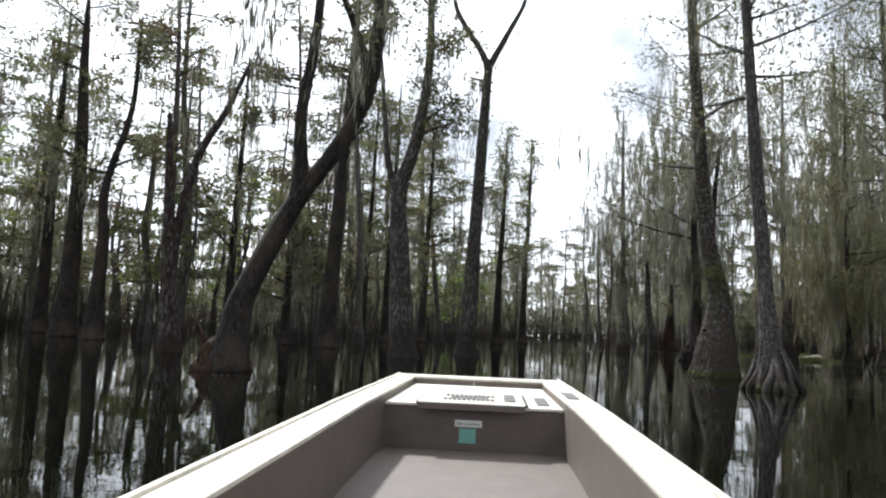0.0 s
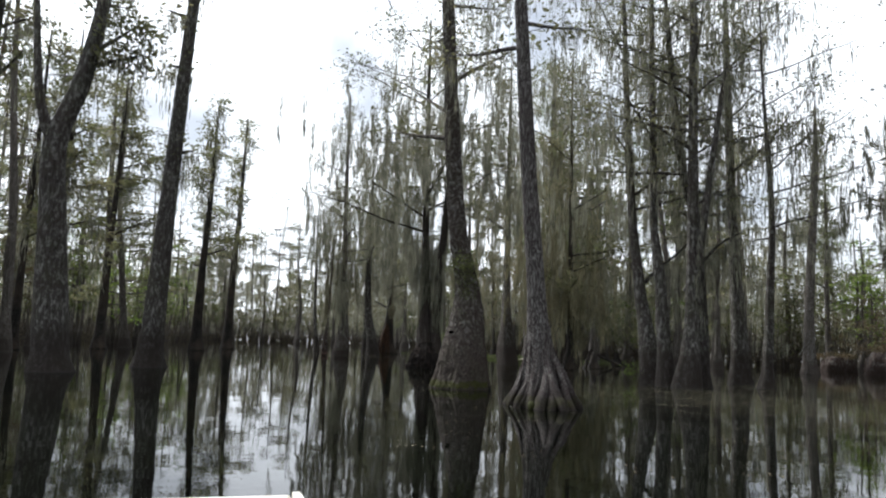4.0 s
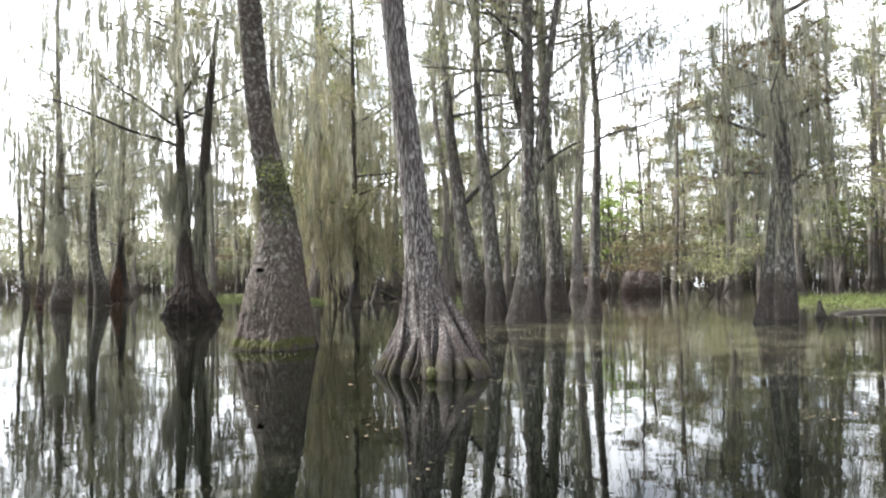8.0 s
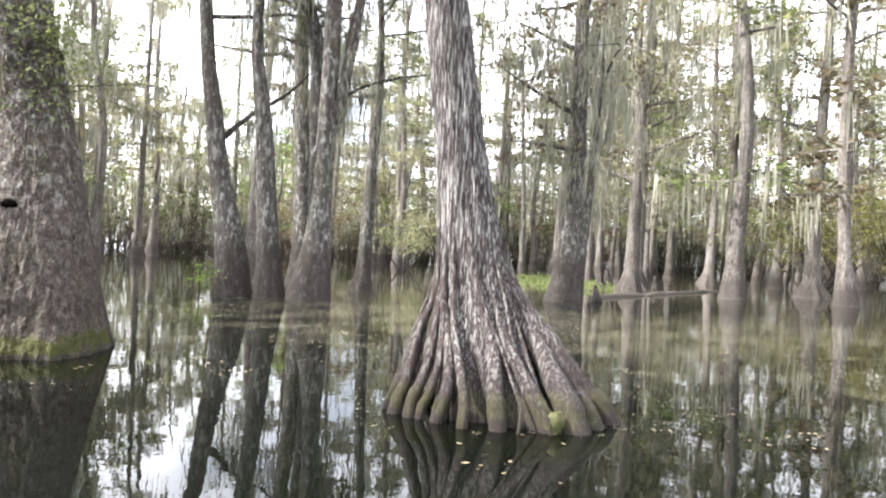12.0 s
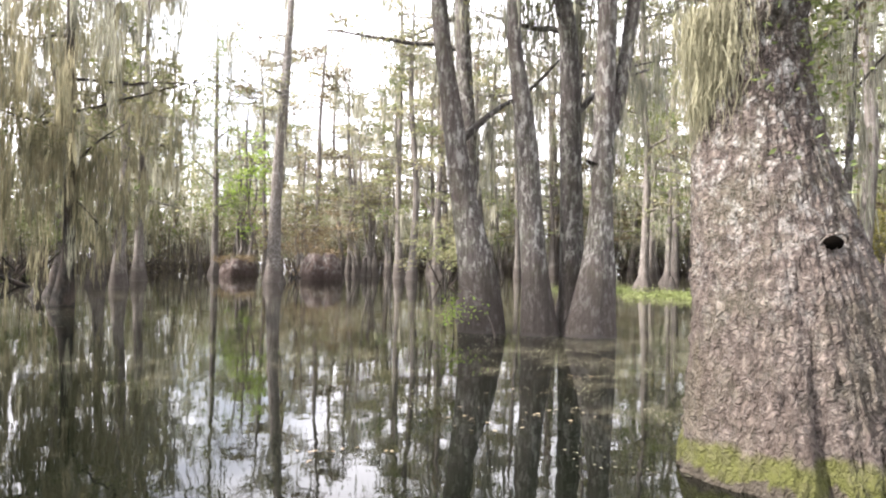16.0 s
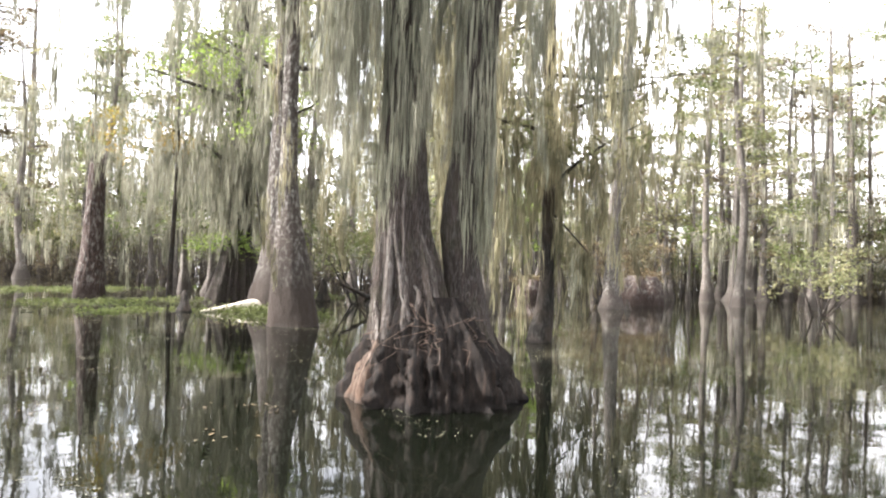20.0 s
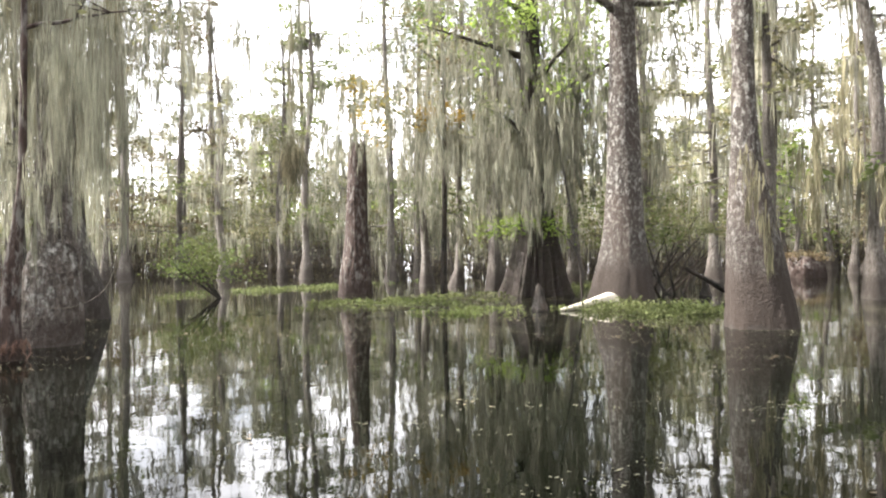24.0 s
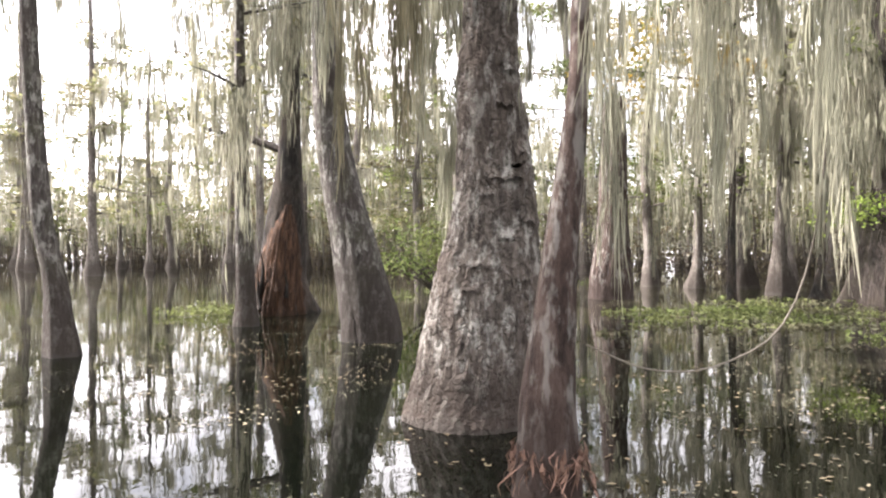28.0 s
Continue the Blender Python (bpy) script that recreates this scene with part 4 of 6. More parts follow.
moss_curtain(STUMP, -0.55, -0.35, 0.5, 0.5, 4.9, (0.8, 2.6), 1500, 393, None, 0.016, 0.8)
moss_curtain(STUMP, 0.9, 1.2, 2.0, 2.0, 5.4, (0.6, 2.4), 2600, 392, None, 0.02, 1.3)
# the close group at the end of the way
OLD_ROWS = [(0, 0.022, -0.033, 0.463), (0.16, 0.044, -0.044, 0.436), (0.55, 0.076, -0.087, 0.392), (0.93, 0.087, -0.12, 0.347), (1.32, 0.12, -0.153, 0.289), (1.71, 0.131, -0.164, 0.242), (2.1, 0.109, -0.142, 0.218), (2.5, 0.098, -0.131, 0.187), (2.93, 0.098, -0.131, 0.167), (5.3, 0.022, -0.022, 0.147)]
OLD = tree(9.72, 45.76, OLD_ROWS, "thick flaking-barked grey trunk leaning over the water", 41, bark=BARK_OLD, lobes=4, depth=0.08, rough=0.012, sides=170, rings=190, sharp=0.5, plates=(0.055, 1.8, 0.03), height=15, limbs=12, limb_from=0.32, limb_len=2.6, moss=300, moss_len=(0.5, 2.0), crown=1200, moss_w=0.008)
SLIM = tree(8.65, 44.48, [(0, -0.02, 0.02, 0.165), (0.18, -0.01, 0.01, 0.148), (0.45, -0.01, 0.01, 0.132), (0.73, 0.01, -0.01, 0.112), (1.0, 0.02, -0.03, 0.094), (1.27, 0.04, -0.05, 0.081), (1.55, 0.06, -0.08, 0.067), (1.9, 0.08, -0.11, 0.052), (2.4, 0.1, -0.12, 0.046)], "slim reddish trunk with frayed bark at its foot", 42, height=6.5, bark=BARK_RED, lobes=5, depth=0.12, sides=32, rings=50, limbs=4, limb_from=0.5, limb_len=1.3, moss=30, moss_len=(0.4, 1.2), crown=60, moss_w=0.007)
BENT = tree(12.62, 49.36, [(0, -0.01, 0.01, 0.4), (0.38, -0.04, 0.05, 0.375), (0.75, -0.08, 0.11, 0.338), (1.48, -0.18, 0.23, 0.28), (2.21, -0.28, 0.36, 0.24), (2.94, -0.35, 0.44, 0.205), (3.67, -0.37, 0.47, 0.187), (4.4, -0.38, 0.49, 0.172)], "leaning grey trunk with a broad smooth foot", 43, bark=BARK_GREY, lobes=4, depth=0.06, sides=40, rings=46, limbs=16, limb_from=0.4, limb_len=3.4, moss=420, moss_len=(0.6, 2.4), crown=3600)
HOLLOW = tree(14.62, 53.72, [(0, 0.06, -0.08, 0.64), (0.57, 0.06, -0.07, 0.46), (1.1, 0.08, -0.1, 0.4), (1.62, 0.1, -0.13, 0.35), (2.67, 0.15, -0.2, 0.237), (3.73, 0.17, -0.22, 0.17), (5.83, 0.2, -0.26, 0.155)], "old cypress, its foot rotted open to orange heartwood", 44, bark=BARK_DARK, lobes=9, depth=0.25, sides=44, rings=46, limbs=18, limb_from=0.22, limb_len=3.2, moss=600, moss_len=(0.8, 2.6), crown=3400)
tree(12.78, 52.21, [(0, 0, 0, 0.19), (0.5, 0, 0, 0.15), (2.44, -0.04, 0.03, 0.11), (4.64, -0.07, 0.05, 0.08)], "thin mossy trunk before the hollow cypress", 45, height=8, limbs=6, limb_from=0.3, limb_len=1.4, moss=220, moss_len=(0.5, 1.8), crown=120)
tree(9.48, 51.16, [(0, 0.01, -0.01, 0.195), (0.4, -0.01, 0.02, 0.155), (0.82, -0.03, 0.05, 0.125), (1.44, -0.12, 0.15, 0.114), (2.07, -0.15, 0.2, 0.107), (2.7, -0.18, 0.23, 0.096), (3.96, -0.22, 0.28, 0.092)], "slender grey trunk with a waterline mark, alone in open water", 46, height=9, limbs=5, limb_from=0.45, limb_len=1.4, moss=80, crown=160, leaf=LEAF)
moss_curtain(OLD, -0.1, 0.1, 0.5, 0.6, 5.1, (0.5, 2.4), 1100, 411, None, 0.0075, 0.8)
moss_curtain(OLD, 0.2, -0.1, 0.5, 0.5, 4.6, (0.4, 2.0), 800, 413, MOSS_DARK, 0.0075, 0.7)
moss_curtain(OLD, -0.85, 0.0, 0.10, 0.10, 4.2, (1.8, 2.6), 160, 412, MOSS_DARK, 0.010, 0.2)
moss_curtain(SLIM, 0.4, -0.55, 0.28, 0.3, 3.8, (0.8, 2.4), 700, 421, None, 0.007, 0.4)
# high curtains of moss in the crowns
for host, cx, cy, sp, ztop, ln, n, seed in ((PED, -0.4, 0.6, 2.0, 8.2, (0.8, 2.8), 2400, 901), (PED, 0.2, -0.4, 2.0, 9.6, (0.6, 2.4), 2200, 902), (PED, -1.5, 1.9, 1.2, 8.0, (0.8, 2.8), 1600, 911), (STUMP, 0.2, 0.3, 2.2, 8.6, (0.6, 2.2), 2800, 903), (THIN, -0.2, 0.5, 1.8, 7.6, (0.8, 2.6), 1300, 904), (OLD, 0, 0.5, 1.5, 7.8, (0.8, 2.8), 1700, 905),
                                             (HOLLOW, 0.2, 0.2, 1.8, 7.0, (0.6, 2.2), 2200, 906), (BENT, -0.5, 0.6, 1.8, 8.2, (0.8, 2.8), 1800, 907), (BROAD, 0, 0, 2.3, 10.5, (0.8, 2.8), 1900, 908), (BOTTLE, -0.1, 0.2, 1.9, 9.6, (0.8, 2.6), 1500, 909), (DRAPED, 0, 0, 1.2, 6.4, (0.6, 2.4), 1700, 910)):
    moss_curtain(host, cx, cy, sp, sp, ztop, ln, n, seed, None, 0.022, 1.4)
# deeper in, right of the channel
tree(31.95, 34.62, [(0, 0, 0, 0.48), (0.5, 0, 0, 0.33), (1.6, 0, -0.02, 0.26), (3.9, 0.03, -0.07, 0.22), (7.7, 0.13, -0.3, 0.19), (10.8, 0.18, -0.46, 0.14)], "pale trunk speckled with lichen before a root mound", 51, height=14, lobes=5, bark=BARK_PALE, limbs=9, limb_len=1.4, moss=220, crown=900).scale = (1.04, 1.04, 1.04)
for k, (x, y, r, h) in enumerate(((26.4, 16.9, 0.45, 15), (28.4, 17.1, 0.5, 16), (32.2, 17.2, 0.5, 15), (34.4, 19.4, 0.4, 15), (30.5, 11.2, 0.58, 15), (41.3, 14.4, 0.5, 15), (45.5, 5.2, 0.5, 17), (43.2, 17.6, 0.3, 12), (50.5, 31.5, 0.6, 18), (42, 42.7, 0.45, 15), (27.9, 50.5, 0.3, 12), (41.8, 80.9, 0.9, 24), (62, 31, 0.9, 20), (64, 24.5, 1.0, 20))):
    tree(x, y, [(0, 0, 0, r), (0.4, 0, 0, r * 0.64), (1.0, 0.03, -0.03, r * 0.46), (5, 0.12 * (k % 3 - 1), -0.1, r * 0.34), (8, 0.1, 0.25 * (k % 2) - 0.2, r * 0.27)], "grey cypress with flared foot and moss-hung limbs, across the water", 60 + k, height=h, bark=BARK_HAZED, lobes=9, depth=0.45, sides=34, rings=30, sharp=0.17, reach=0.5, limbs=20, limb_from=0.2, limb_len=2.9 if k < 5 else 3.0, moss=330, moss_len=(0.3, 1.4), crown=3800, leaf=LEAF if k == 9 else (LEAF_DULL, LEAF, LEAF_RUST)[k % 3], leaf_size=0.15, moss_w=0.018, group="trees across the water")
# left of the channel, seen at the start; the dark bark holds their backlit shade
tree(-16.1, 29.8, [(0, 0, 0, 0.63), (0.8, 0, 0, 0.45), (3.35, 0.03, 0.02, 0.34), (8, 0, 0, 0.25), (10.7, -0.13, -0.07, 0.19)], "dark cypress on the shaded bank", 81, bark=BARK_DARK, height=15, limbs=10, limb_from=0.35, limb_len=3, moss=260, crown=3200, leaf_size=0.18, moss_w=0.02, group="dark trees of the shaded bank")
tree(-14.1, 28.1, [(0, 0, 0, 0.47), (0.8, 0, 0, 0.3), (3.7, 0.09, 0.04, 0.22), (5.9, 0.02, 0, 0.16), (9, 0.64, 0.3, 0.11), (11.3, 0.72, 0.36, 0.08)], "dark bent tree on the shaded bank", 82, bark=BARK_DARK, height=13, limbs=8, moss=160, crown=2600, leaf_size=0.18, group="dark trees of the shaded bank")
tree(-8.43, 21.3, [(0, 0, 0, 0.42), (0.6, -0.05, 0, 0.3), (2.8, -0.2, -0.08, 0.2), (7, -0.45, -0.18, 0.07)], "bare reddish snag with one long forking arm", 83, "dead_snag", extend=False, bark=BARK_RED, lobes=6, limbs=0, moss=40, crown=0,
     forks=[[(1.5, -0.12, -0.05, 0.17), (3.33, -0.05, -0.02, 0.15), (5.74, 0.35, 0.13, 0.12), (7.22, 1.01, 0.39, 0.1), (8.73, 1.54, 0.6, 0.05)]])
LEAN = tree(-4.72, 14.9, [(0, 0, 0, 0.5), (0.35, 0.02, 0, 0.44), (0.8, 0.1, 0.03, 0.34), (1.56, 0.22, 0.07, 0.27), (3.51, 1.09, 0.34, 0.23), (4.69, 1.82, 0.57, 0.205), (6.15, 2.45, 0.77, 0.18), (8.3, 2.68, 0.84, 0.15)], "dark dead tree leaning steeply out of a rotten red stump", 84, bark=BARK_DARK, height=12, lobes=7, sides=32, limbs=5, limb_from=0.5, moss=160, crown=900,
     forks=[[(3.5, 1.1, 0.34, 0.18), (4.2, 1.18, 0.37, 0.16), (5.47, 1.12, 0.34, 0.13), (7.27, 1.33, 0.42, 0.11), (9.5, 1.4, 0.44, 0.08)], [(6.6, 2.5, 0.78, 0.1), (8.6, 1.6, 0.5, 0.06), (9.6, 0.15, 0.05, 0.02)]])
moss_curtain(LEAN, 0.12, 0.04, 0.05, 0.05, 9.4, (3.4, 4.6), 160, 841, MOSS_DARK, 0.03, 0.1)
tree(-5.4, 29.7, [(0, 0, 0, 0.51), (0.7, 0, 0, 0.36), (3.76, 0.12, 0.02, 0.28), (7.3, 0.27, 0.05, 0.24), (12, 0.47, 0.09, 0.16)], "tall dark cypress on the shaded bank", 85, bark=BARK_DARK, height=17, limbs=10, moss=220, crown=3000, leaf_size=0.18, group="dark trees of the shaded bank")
tree(-1.85, 24.2, [(0, 0, 0, 0.55), (0.6, -0.1, 0, 0.42), (3.35, -0.29, -0.02, 0.31), (5.43, -0.39, -0.03, 0.26), (7, 0.05, 0, 0.22), (9.55, 0.41, 0.03, 0.15), (12.1, 0.4, 0.03, 0.11)], "crooked grey tupelo forking above the water", 86, "tupelo_tree", bark=BARK_GREY, height=15, limbs=9, moss=200, crown=3000, leaf_size=0.17,
     forks=[[(5.3, -0.4, -0.03, 0.16), (6.2, -0.75, -0.1, 0.12), (7.5, -0.95, -0.1, 0.09), (10, -1.2, 0, 0.05)]])
tree(0.2, 27.3, [(0, 0, 0, 0.43), (0.6, 0.03, 0, 0.33), (3.75, 0.13, 0, 0.25), (7, 0.26, 0, 0.21), (11, 0.44, 0, 0.16)], "straight grey trunk ending in a bare fork", 87, "tupelo_tree", extend=False, bark=BARK_GREY, limbs=3, limb_from=0.55, limb_len=1.6, moss=120, crown=240, leaf_size=0.17,
     forks=[[(10.9, 0.44, 0, 0.15), (11.6, 0.1, 0, 0.12), (12.66, -0.6, 0, 0.1), (13.6, -0.96, 0, 0.07), (15.5, -1.1, 0, 0.03)], [(10.9, 0.44, 0, 0.15), (11.6, 0.8, 0, 0.12), (12.5, 1.25, 0, 0.1), (13.6, 1.75, 0, 0.07), (15.5, 2.0, 0, 0.03)]])
# near-black bark here too, in place of the shade of trees seen against the sky
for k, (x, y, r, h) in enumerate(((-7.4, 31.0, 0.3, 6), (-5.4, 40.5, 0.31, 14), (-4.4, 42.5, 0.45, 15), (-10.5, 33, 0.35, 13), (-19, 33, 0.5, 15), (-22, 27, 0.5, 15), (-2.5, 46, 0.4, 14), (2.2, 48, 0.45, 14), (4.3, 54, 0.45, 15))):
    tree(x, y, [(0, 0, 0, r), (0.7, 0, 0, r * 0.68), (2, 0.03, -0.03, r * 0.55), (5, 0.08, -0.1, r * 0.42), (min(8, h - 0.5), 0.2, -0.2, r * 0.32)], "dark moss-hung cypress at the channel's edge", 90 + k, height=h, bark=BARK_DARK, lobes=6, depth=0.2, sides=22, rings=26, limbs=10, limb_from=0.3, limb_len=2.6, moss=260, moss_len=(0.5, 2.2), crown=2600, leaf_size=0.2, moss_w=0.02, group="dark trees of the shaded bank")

# ---- the flat-bowed aluminium boat ----
PAINT = plain_mat("boat_paint", (0.72, 0.675, 0.58), 0.5, 0.0, 0.34, 5.0)
DECK = plain_mat("boat_deck", (0.74, 0.70, 0.6), 0.55, 0.0, 0.26, 4.0)
# dark brown that carries the shade inside the hull and under the deck
INNER_SHADE = plain_mat("boat_inside_shade", (0.125, 0.10, 0.085), 0.6, 0.0, 0.2, 6.0)
GRIP = plain_mat("grip_tape", (0.17, 0.168, 0.165), 0.95, 0.0, 0.25, 60.0, 0.8)
SEAM = plain_mat("dark_seam", (0.05, 0.045, 0.04), 0.8)
STEEL = plain_mat("boat_metal", (0.5, 0.5, 0.5), 0.35, 0.9, 0.1, 12.0)


def boxm(x0, x1, y0, y1, z0, z1, bevel=0.006):
    bm = bmesh.new()
    bmesh.ops.create_cube(bm, size=1)
    for v in bm.verts:
        v.co = Vector((x0 + (v.co.x + 0.5) * (x1 - x0), y0 + (v.co.y + 0.5) * (y1 - y0), z0 + (v.co.z + 0.5) * (z1 - z0)))
    if bevel:
        bmesh.ops.bevel(bm, geom=bm.edges[:], offset=bevel, segments=2, profile=0.6, affect="EDGES")
    return bm


def prism(outline, z0, z1, bevel=0.006):
    bm = bmesh.new()
    a = [bm.verts.new((x, y, z0)) for x, y in outline]
    b = [bm.verts.new((x, y, z1)) for x, y in outline]
    bm.faces.new(a[::-1])
    bm.faces.new(b)
    for i in range(len(a)):
        j = (i + 1) % len(a)
        bm.faces.new((a[i], a[j], b[j], b[i]))
    bmesh.ops.recalc_face_normals(bm, faces=bm.faces[:])
    if bevel:
        bmesh.ops.bevel(bm, geom=bm.edges[:], offset=bevel, segments=2, profile=0.6, affect="EDGES")
    return bm


boat = tagged(empty("boat", 0.28, 2.5), "cream-painted flat-bowed aluminium boat with a raised fore deck", "boat")
boat.location.z = -0.05
boat.rotation_euler = (0, 0, radians(-2.2))
BOW, TAIL, HALF_F, HALF_B = 4.07, -1.6, 0.712, 0.765   # lengths from the boat's own origin
RIM, DK, XC = 0.68, 0.62, -0.24


def half(y):
    return HALF_F + (HALF_B - HALF_F) * min(1.0, (BOW - y) / 2.6)


for s, xc in ((-1, XC), (1, XC)):
    g = [(xc + s * half(y), y) for y in (BOW, 2.8, 1.5, TAIL)]
    inner = [(xc + s * (half(y) - 0.155), y) for y in (TAIL, 1.5, 2.8, BOW - 0.26)]
    part("gunwale", prism(g + inner, RIM - 0.02, RIM), PAINT, boat, "cream side rail, flat on top")
    lip = [(xc + s * (half(y) + 0.025), y) for y in (BOW, 2.8, 1.5, TAIL)] + [(xc + s * (half(y) + 0.003), y) for y in (TAIL, 1.5, 2.8, BOW)]
    part("rub_rail", prism(lip, RIM - 0.05, RIM + 0.012, 0.004), PAINT, boat)
    web = [(xc + s * (half(y) - 0.155), y) for y in (BOW - 0.26, 2.8, 1.5, TAIL)] + [(xc + s * (half(y) - 0.14), y) for y in (TAIL, 1.5, 2.8, BOW - 0.26)]
    part("inner_side", prism(web, 0.10, RIM - 0.022, 0.002), INNER_SHADE, boat, "inside of the hull, its shade put into the brown")
    hull = [(xc + s * (half(y) - 0.02), y) for y in (BOW - 0.05, 2.8, 1.5, TAIL)] + [(xc + s * (half(y) - 0.05), y) for y in (TAIL, 1.5, 2.8, BOW - 0.05)]
    part("hull_side", prism(hull, -0.12, RIM - 0.022, 0.003), PAINT, boat)
part("bow_rail", prism([(XC - HALF_F, BOW + 0.003), (XC + HALF_F, BOW + 0.003), (XC + HALF_F - 0.1, BOW - 0.255), (XC - HALF_F + 0.1, BOW - 0.255)], RIM - 0.018, RIM + 0.004), PAINT, boat)
part("bow_inner_wall", boxm(XC - HALF_F + 0.14, XC + HALF_F - 0.14, BOW - 0.27, BOW - 0.257, 0.1, RIM - 0.02, 0.002), INNER_SHADE, boat)
part("bow_plate", prism([(XC - HALF_F + 0.03, BOW - 0.03), (XC + HALF_F - 0.03, BOW - 0.03), (XC + HALF_F - 0.05, BOW - 0.08), (XC - HALF_F + 0.05, BOW - 0.08)], -0.1, RIM - 0.02, 0.003), PAINT, boat)
part("bow_cleat", boxm(XC - 0.042, XC - 0.03, BOW - 0.3, BOW - 0.272, DK + 0.005, RIM - 0.03, 0.003), STEEL, boat)
NEAR = 2.18
part("fore_deck", prism([(XC - half(NEAR) + 0.157, NEAR), (XC + half(NEAR) - 0.157, NEAR), (XC + HALF_F - 0.157, BOW - 0.273), (XC - HALF_F + 0.157, BOW - 0.273)], DK - 0.02, DK), DECK, boat, "pale cream fore deck")
part("deck_bulkhead", boxm(XC - half(NEAR) + 0.145, XC + half(NEAR) - 0.145, NEAR + 0.012, NEAR + 0.03, 0.1, DK - 0.022, 0.002), INNER_SHADE, boat, "bulkhead under the deck, its shade put into the brown")
hatch = part("deck_hatch", boxm(XC - 0.37, XC + 0.34, NEAR - 0.05, 2.87, DK + 0.002, DK + 0.018, 0.004), DECK, boat, "cream hatch lid, slightly raised")
part("hatch_hinge_seam", boxm(XC - 0.385, XC - 0.37, NEAR, 2.87, DK + 0.001, DK + 0.012, 0), SEAM, boat)
part("hatch_seam", boxm(XC + 0.341, XC + 0.358, NEAR, 2.9, DK + 0.001, DK + 0.02, 0), SEAM, boat)
part("hatch_lip", boxm(XC - 0.37, XC + 0.34, NEAR - 0.062, NEAR - 0.051, DK - 0.03, DK + 0.013, 0.003), INNER_SHADE, boat)
# rows of short worn treads, offset like brickwork
for r, (x0, x1, y0, y1) in enumerate(((-0.21, 0.145, 2.295, 2.40), (-0.165, 0.095, 2.425, 2.535), (-0.205, 0.15, 2.56, 2.685))):
    k = int((x1 - x0) / 0.03)
    for c in range(k):
        a = x0 + (x1 - x0) * c / k
        lean = 0.008 if r % 2 else -0.008
        part("grip_tread", prism([(XC + a + 0.003, y0), (XC + a + 0.027, y0), (XC + a + 0.027 + lean, y1), (XC + a + 0.003 + lean, y1)], DK + 0.0195, DK + 0.026, 0.002), GRIP, hatch, "worn grey grip tread")
for x0, x1, y0, y1, z, host in ((0.205, 0.285, 2.31, 2.81, DK + 0.0195, hatch), (0.43, 0.515, 2.34, 2.865, DK + 0.002, boat)):
    for c in range(4):
        a, w = x0 + (x1 - x0) * c / 4, (x1 - x0) / 4
        part("grip_pad", boxm(XC + a + 0.0008, XC + a + w - 0.0008, y0, y1, z, z + (0.0065 if c % 2 else 0.0055), 0.001), GRIP, host, "worn grey ribbed grip tape")
part("grip_pad", prism([(XC + half(2.74) - 0.12, 2.74), (XC + half(2.74) - 0.04, 2.74), (XC + half(2.27) - 0.04, 2.27), (XC + half(2.27) - 0.12, 2.27)], RIM + 0.002, RIM + 0.008, 0.002), GRIP, boat, "worn grey grip tape")
part("floor", boxm(XC - HALF_B + 0.145, XC + HALF_B - 0.145, TAIL, NEAR, 0.30, 0.32, 0), INNER_SHADE, boat)
part("transom", boxm(XC - HALF_B + 0.03, XC + HALF_B - 0.03, TAIL - 0.03, TAIL - 0.003, -0.1, RIM, 0.004), PAINT, boat)
part("hull_bottom", boxm(XC - HALF_F + 0.06, XC + HALF_F - 0.06, TAIL, BOW - 0.1, -0.14, -0.1, 0), PAINT, boat)
sign = part("notice_plate", boxm(XC - 0.12, XC + 0.06, NEAR + 0.004, NEAR + 0.010, 0.475, 0.52, 0.001), plain_mat("notice_white", (0.75, 0.75, 0.72), 0.5), boat, "white notice lettered No smoking")
tx = bpy.data.curves.new("lettering", "FONT")
tx.body, tx.size, tx.extrude, tx.align_x = "No smoking", 0.03, 0.0006, "CENTER"
tx.materials.append(SEAM)
lettering = new("lettering", tx)
lettering.parent = sign
lettering.location, lettering.rotation_euler = (XC - 0.03, NEAR + 0.002, 0.487), (radians(90), 0, 0)
part("notice_plate", boxm(XC - 0.09, XC + 0.02, NEAR + 0.004, NEAR + 0.010, 0.37, 0.465, 0.001), plain_mat("notice_green", (0.18, 0.42, 0.36), 0.5), boat, "small green sticker on the bulkhead")

# ---- banks of weed, litter, root mound, log, bush ----
def weed_bed(name, x, y, sx, sy, n, seed, label, h=0.16, mat=GRASS):
    rng = np.random.default_rng(seed)
    hub = np.stack([rng.normal(x, sx, n // 25), rng.normal(y, sy, n // 25)], -1)
    xy = hub[rng.integers(0, len(hub), n)] + rng.normal(0, 0.16, (n, 2))
    C = np.column_stack([xy, np.abs(rng.normal(0, h * 0.55, n)) + 0.012])
    V, Q = leaves(C, 0.085, rng, 0.3, 0.5)
    V[:, 2] = np.maximum(V[:, 2], 0.004)
    return tagged(new(name, mesh_of(name, V, Q, mat, False)), label, "water plants", kind="stuff")


weed_bed("water_weed", 18.5, 39.7, 0.6, 0.4, 1800, 1, "bright green floating weed between two trunks")
weed_bed("water_weed", 18.7, 40.9, 0.6, 0.3, 800, 2, "bright green floating weed by the pale log")
weed_bed("water_weed", 24.4, 55.2, 2.6, 0.7, 2200, 3, "bright green weed along the far bank", 0.08)
weed_bed("water_weed", 31.5, 21.0, 1.6, 0.8, 3000, 4, "strip of bright green weed across the water")
weed_bed("water_weed", 27.5, 18.8, 1.2, 0.8, 2200, 5, "strip of bright green weed across the water")
weed_bed("water_weed", 27.0, 45.5, 2.0, 0.6, 1100, 6, "green weed under the moss curtains")
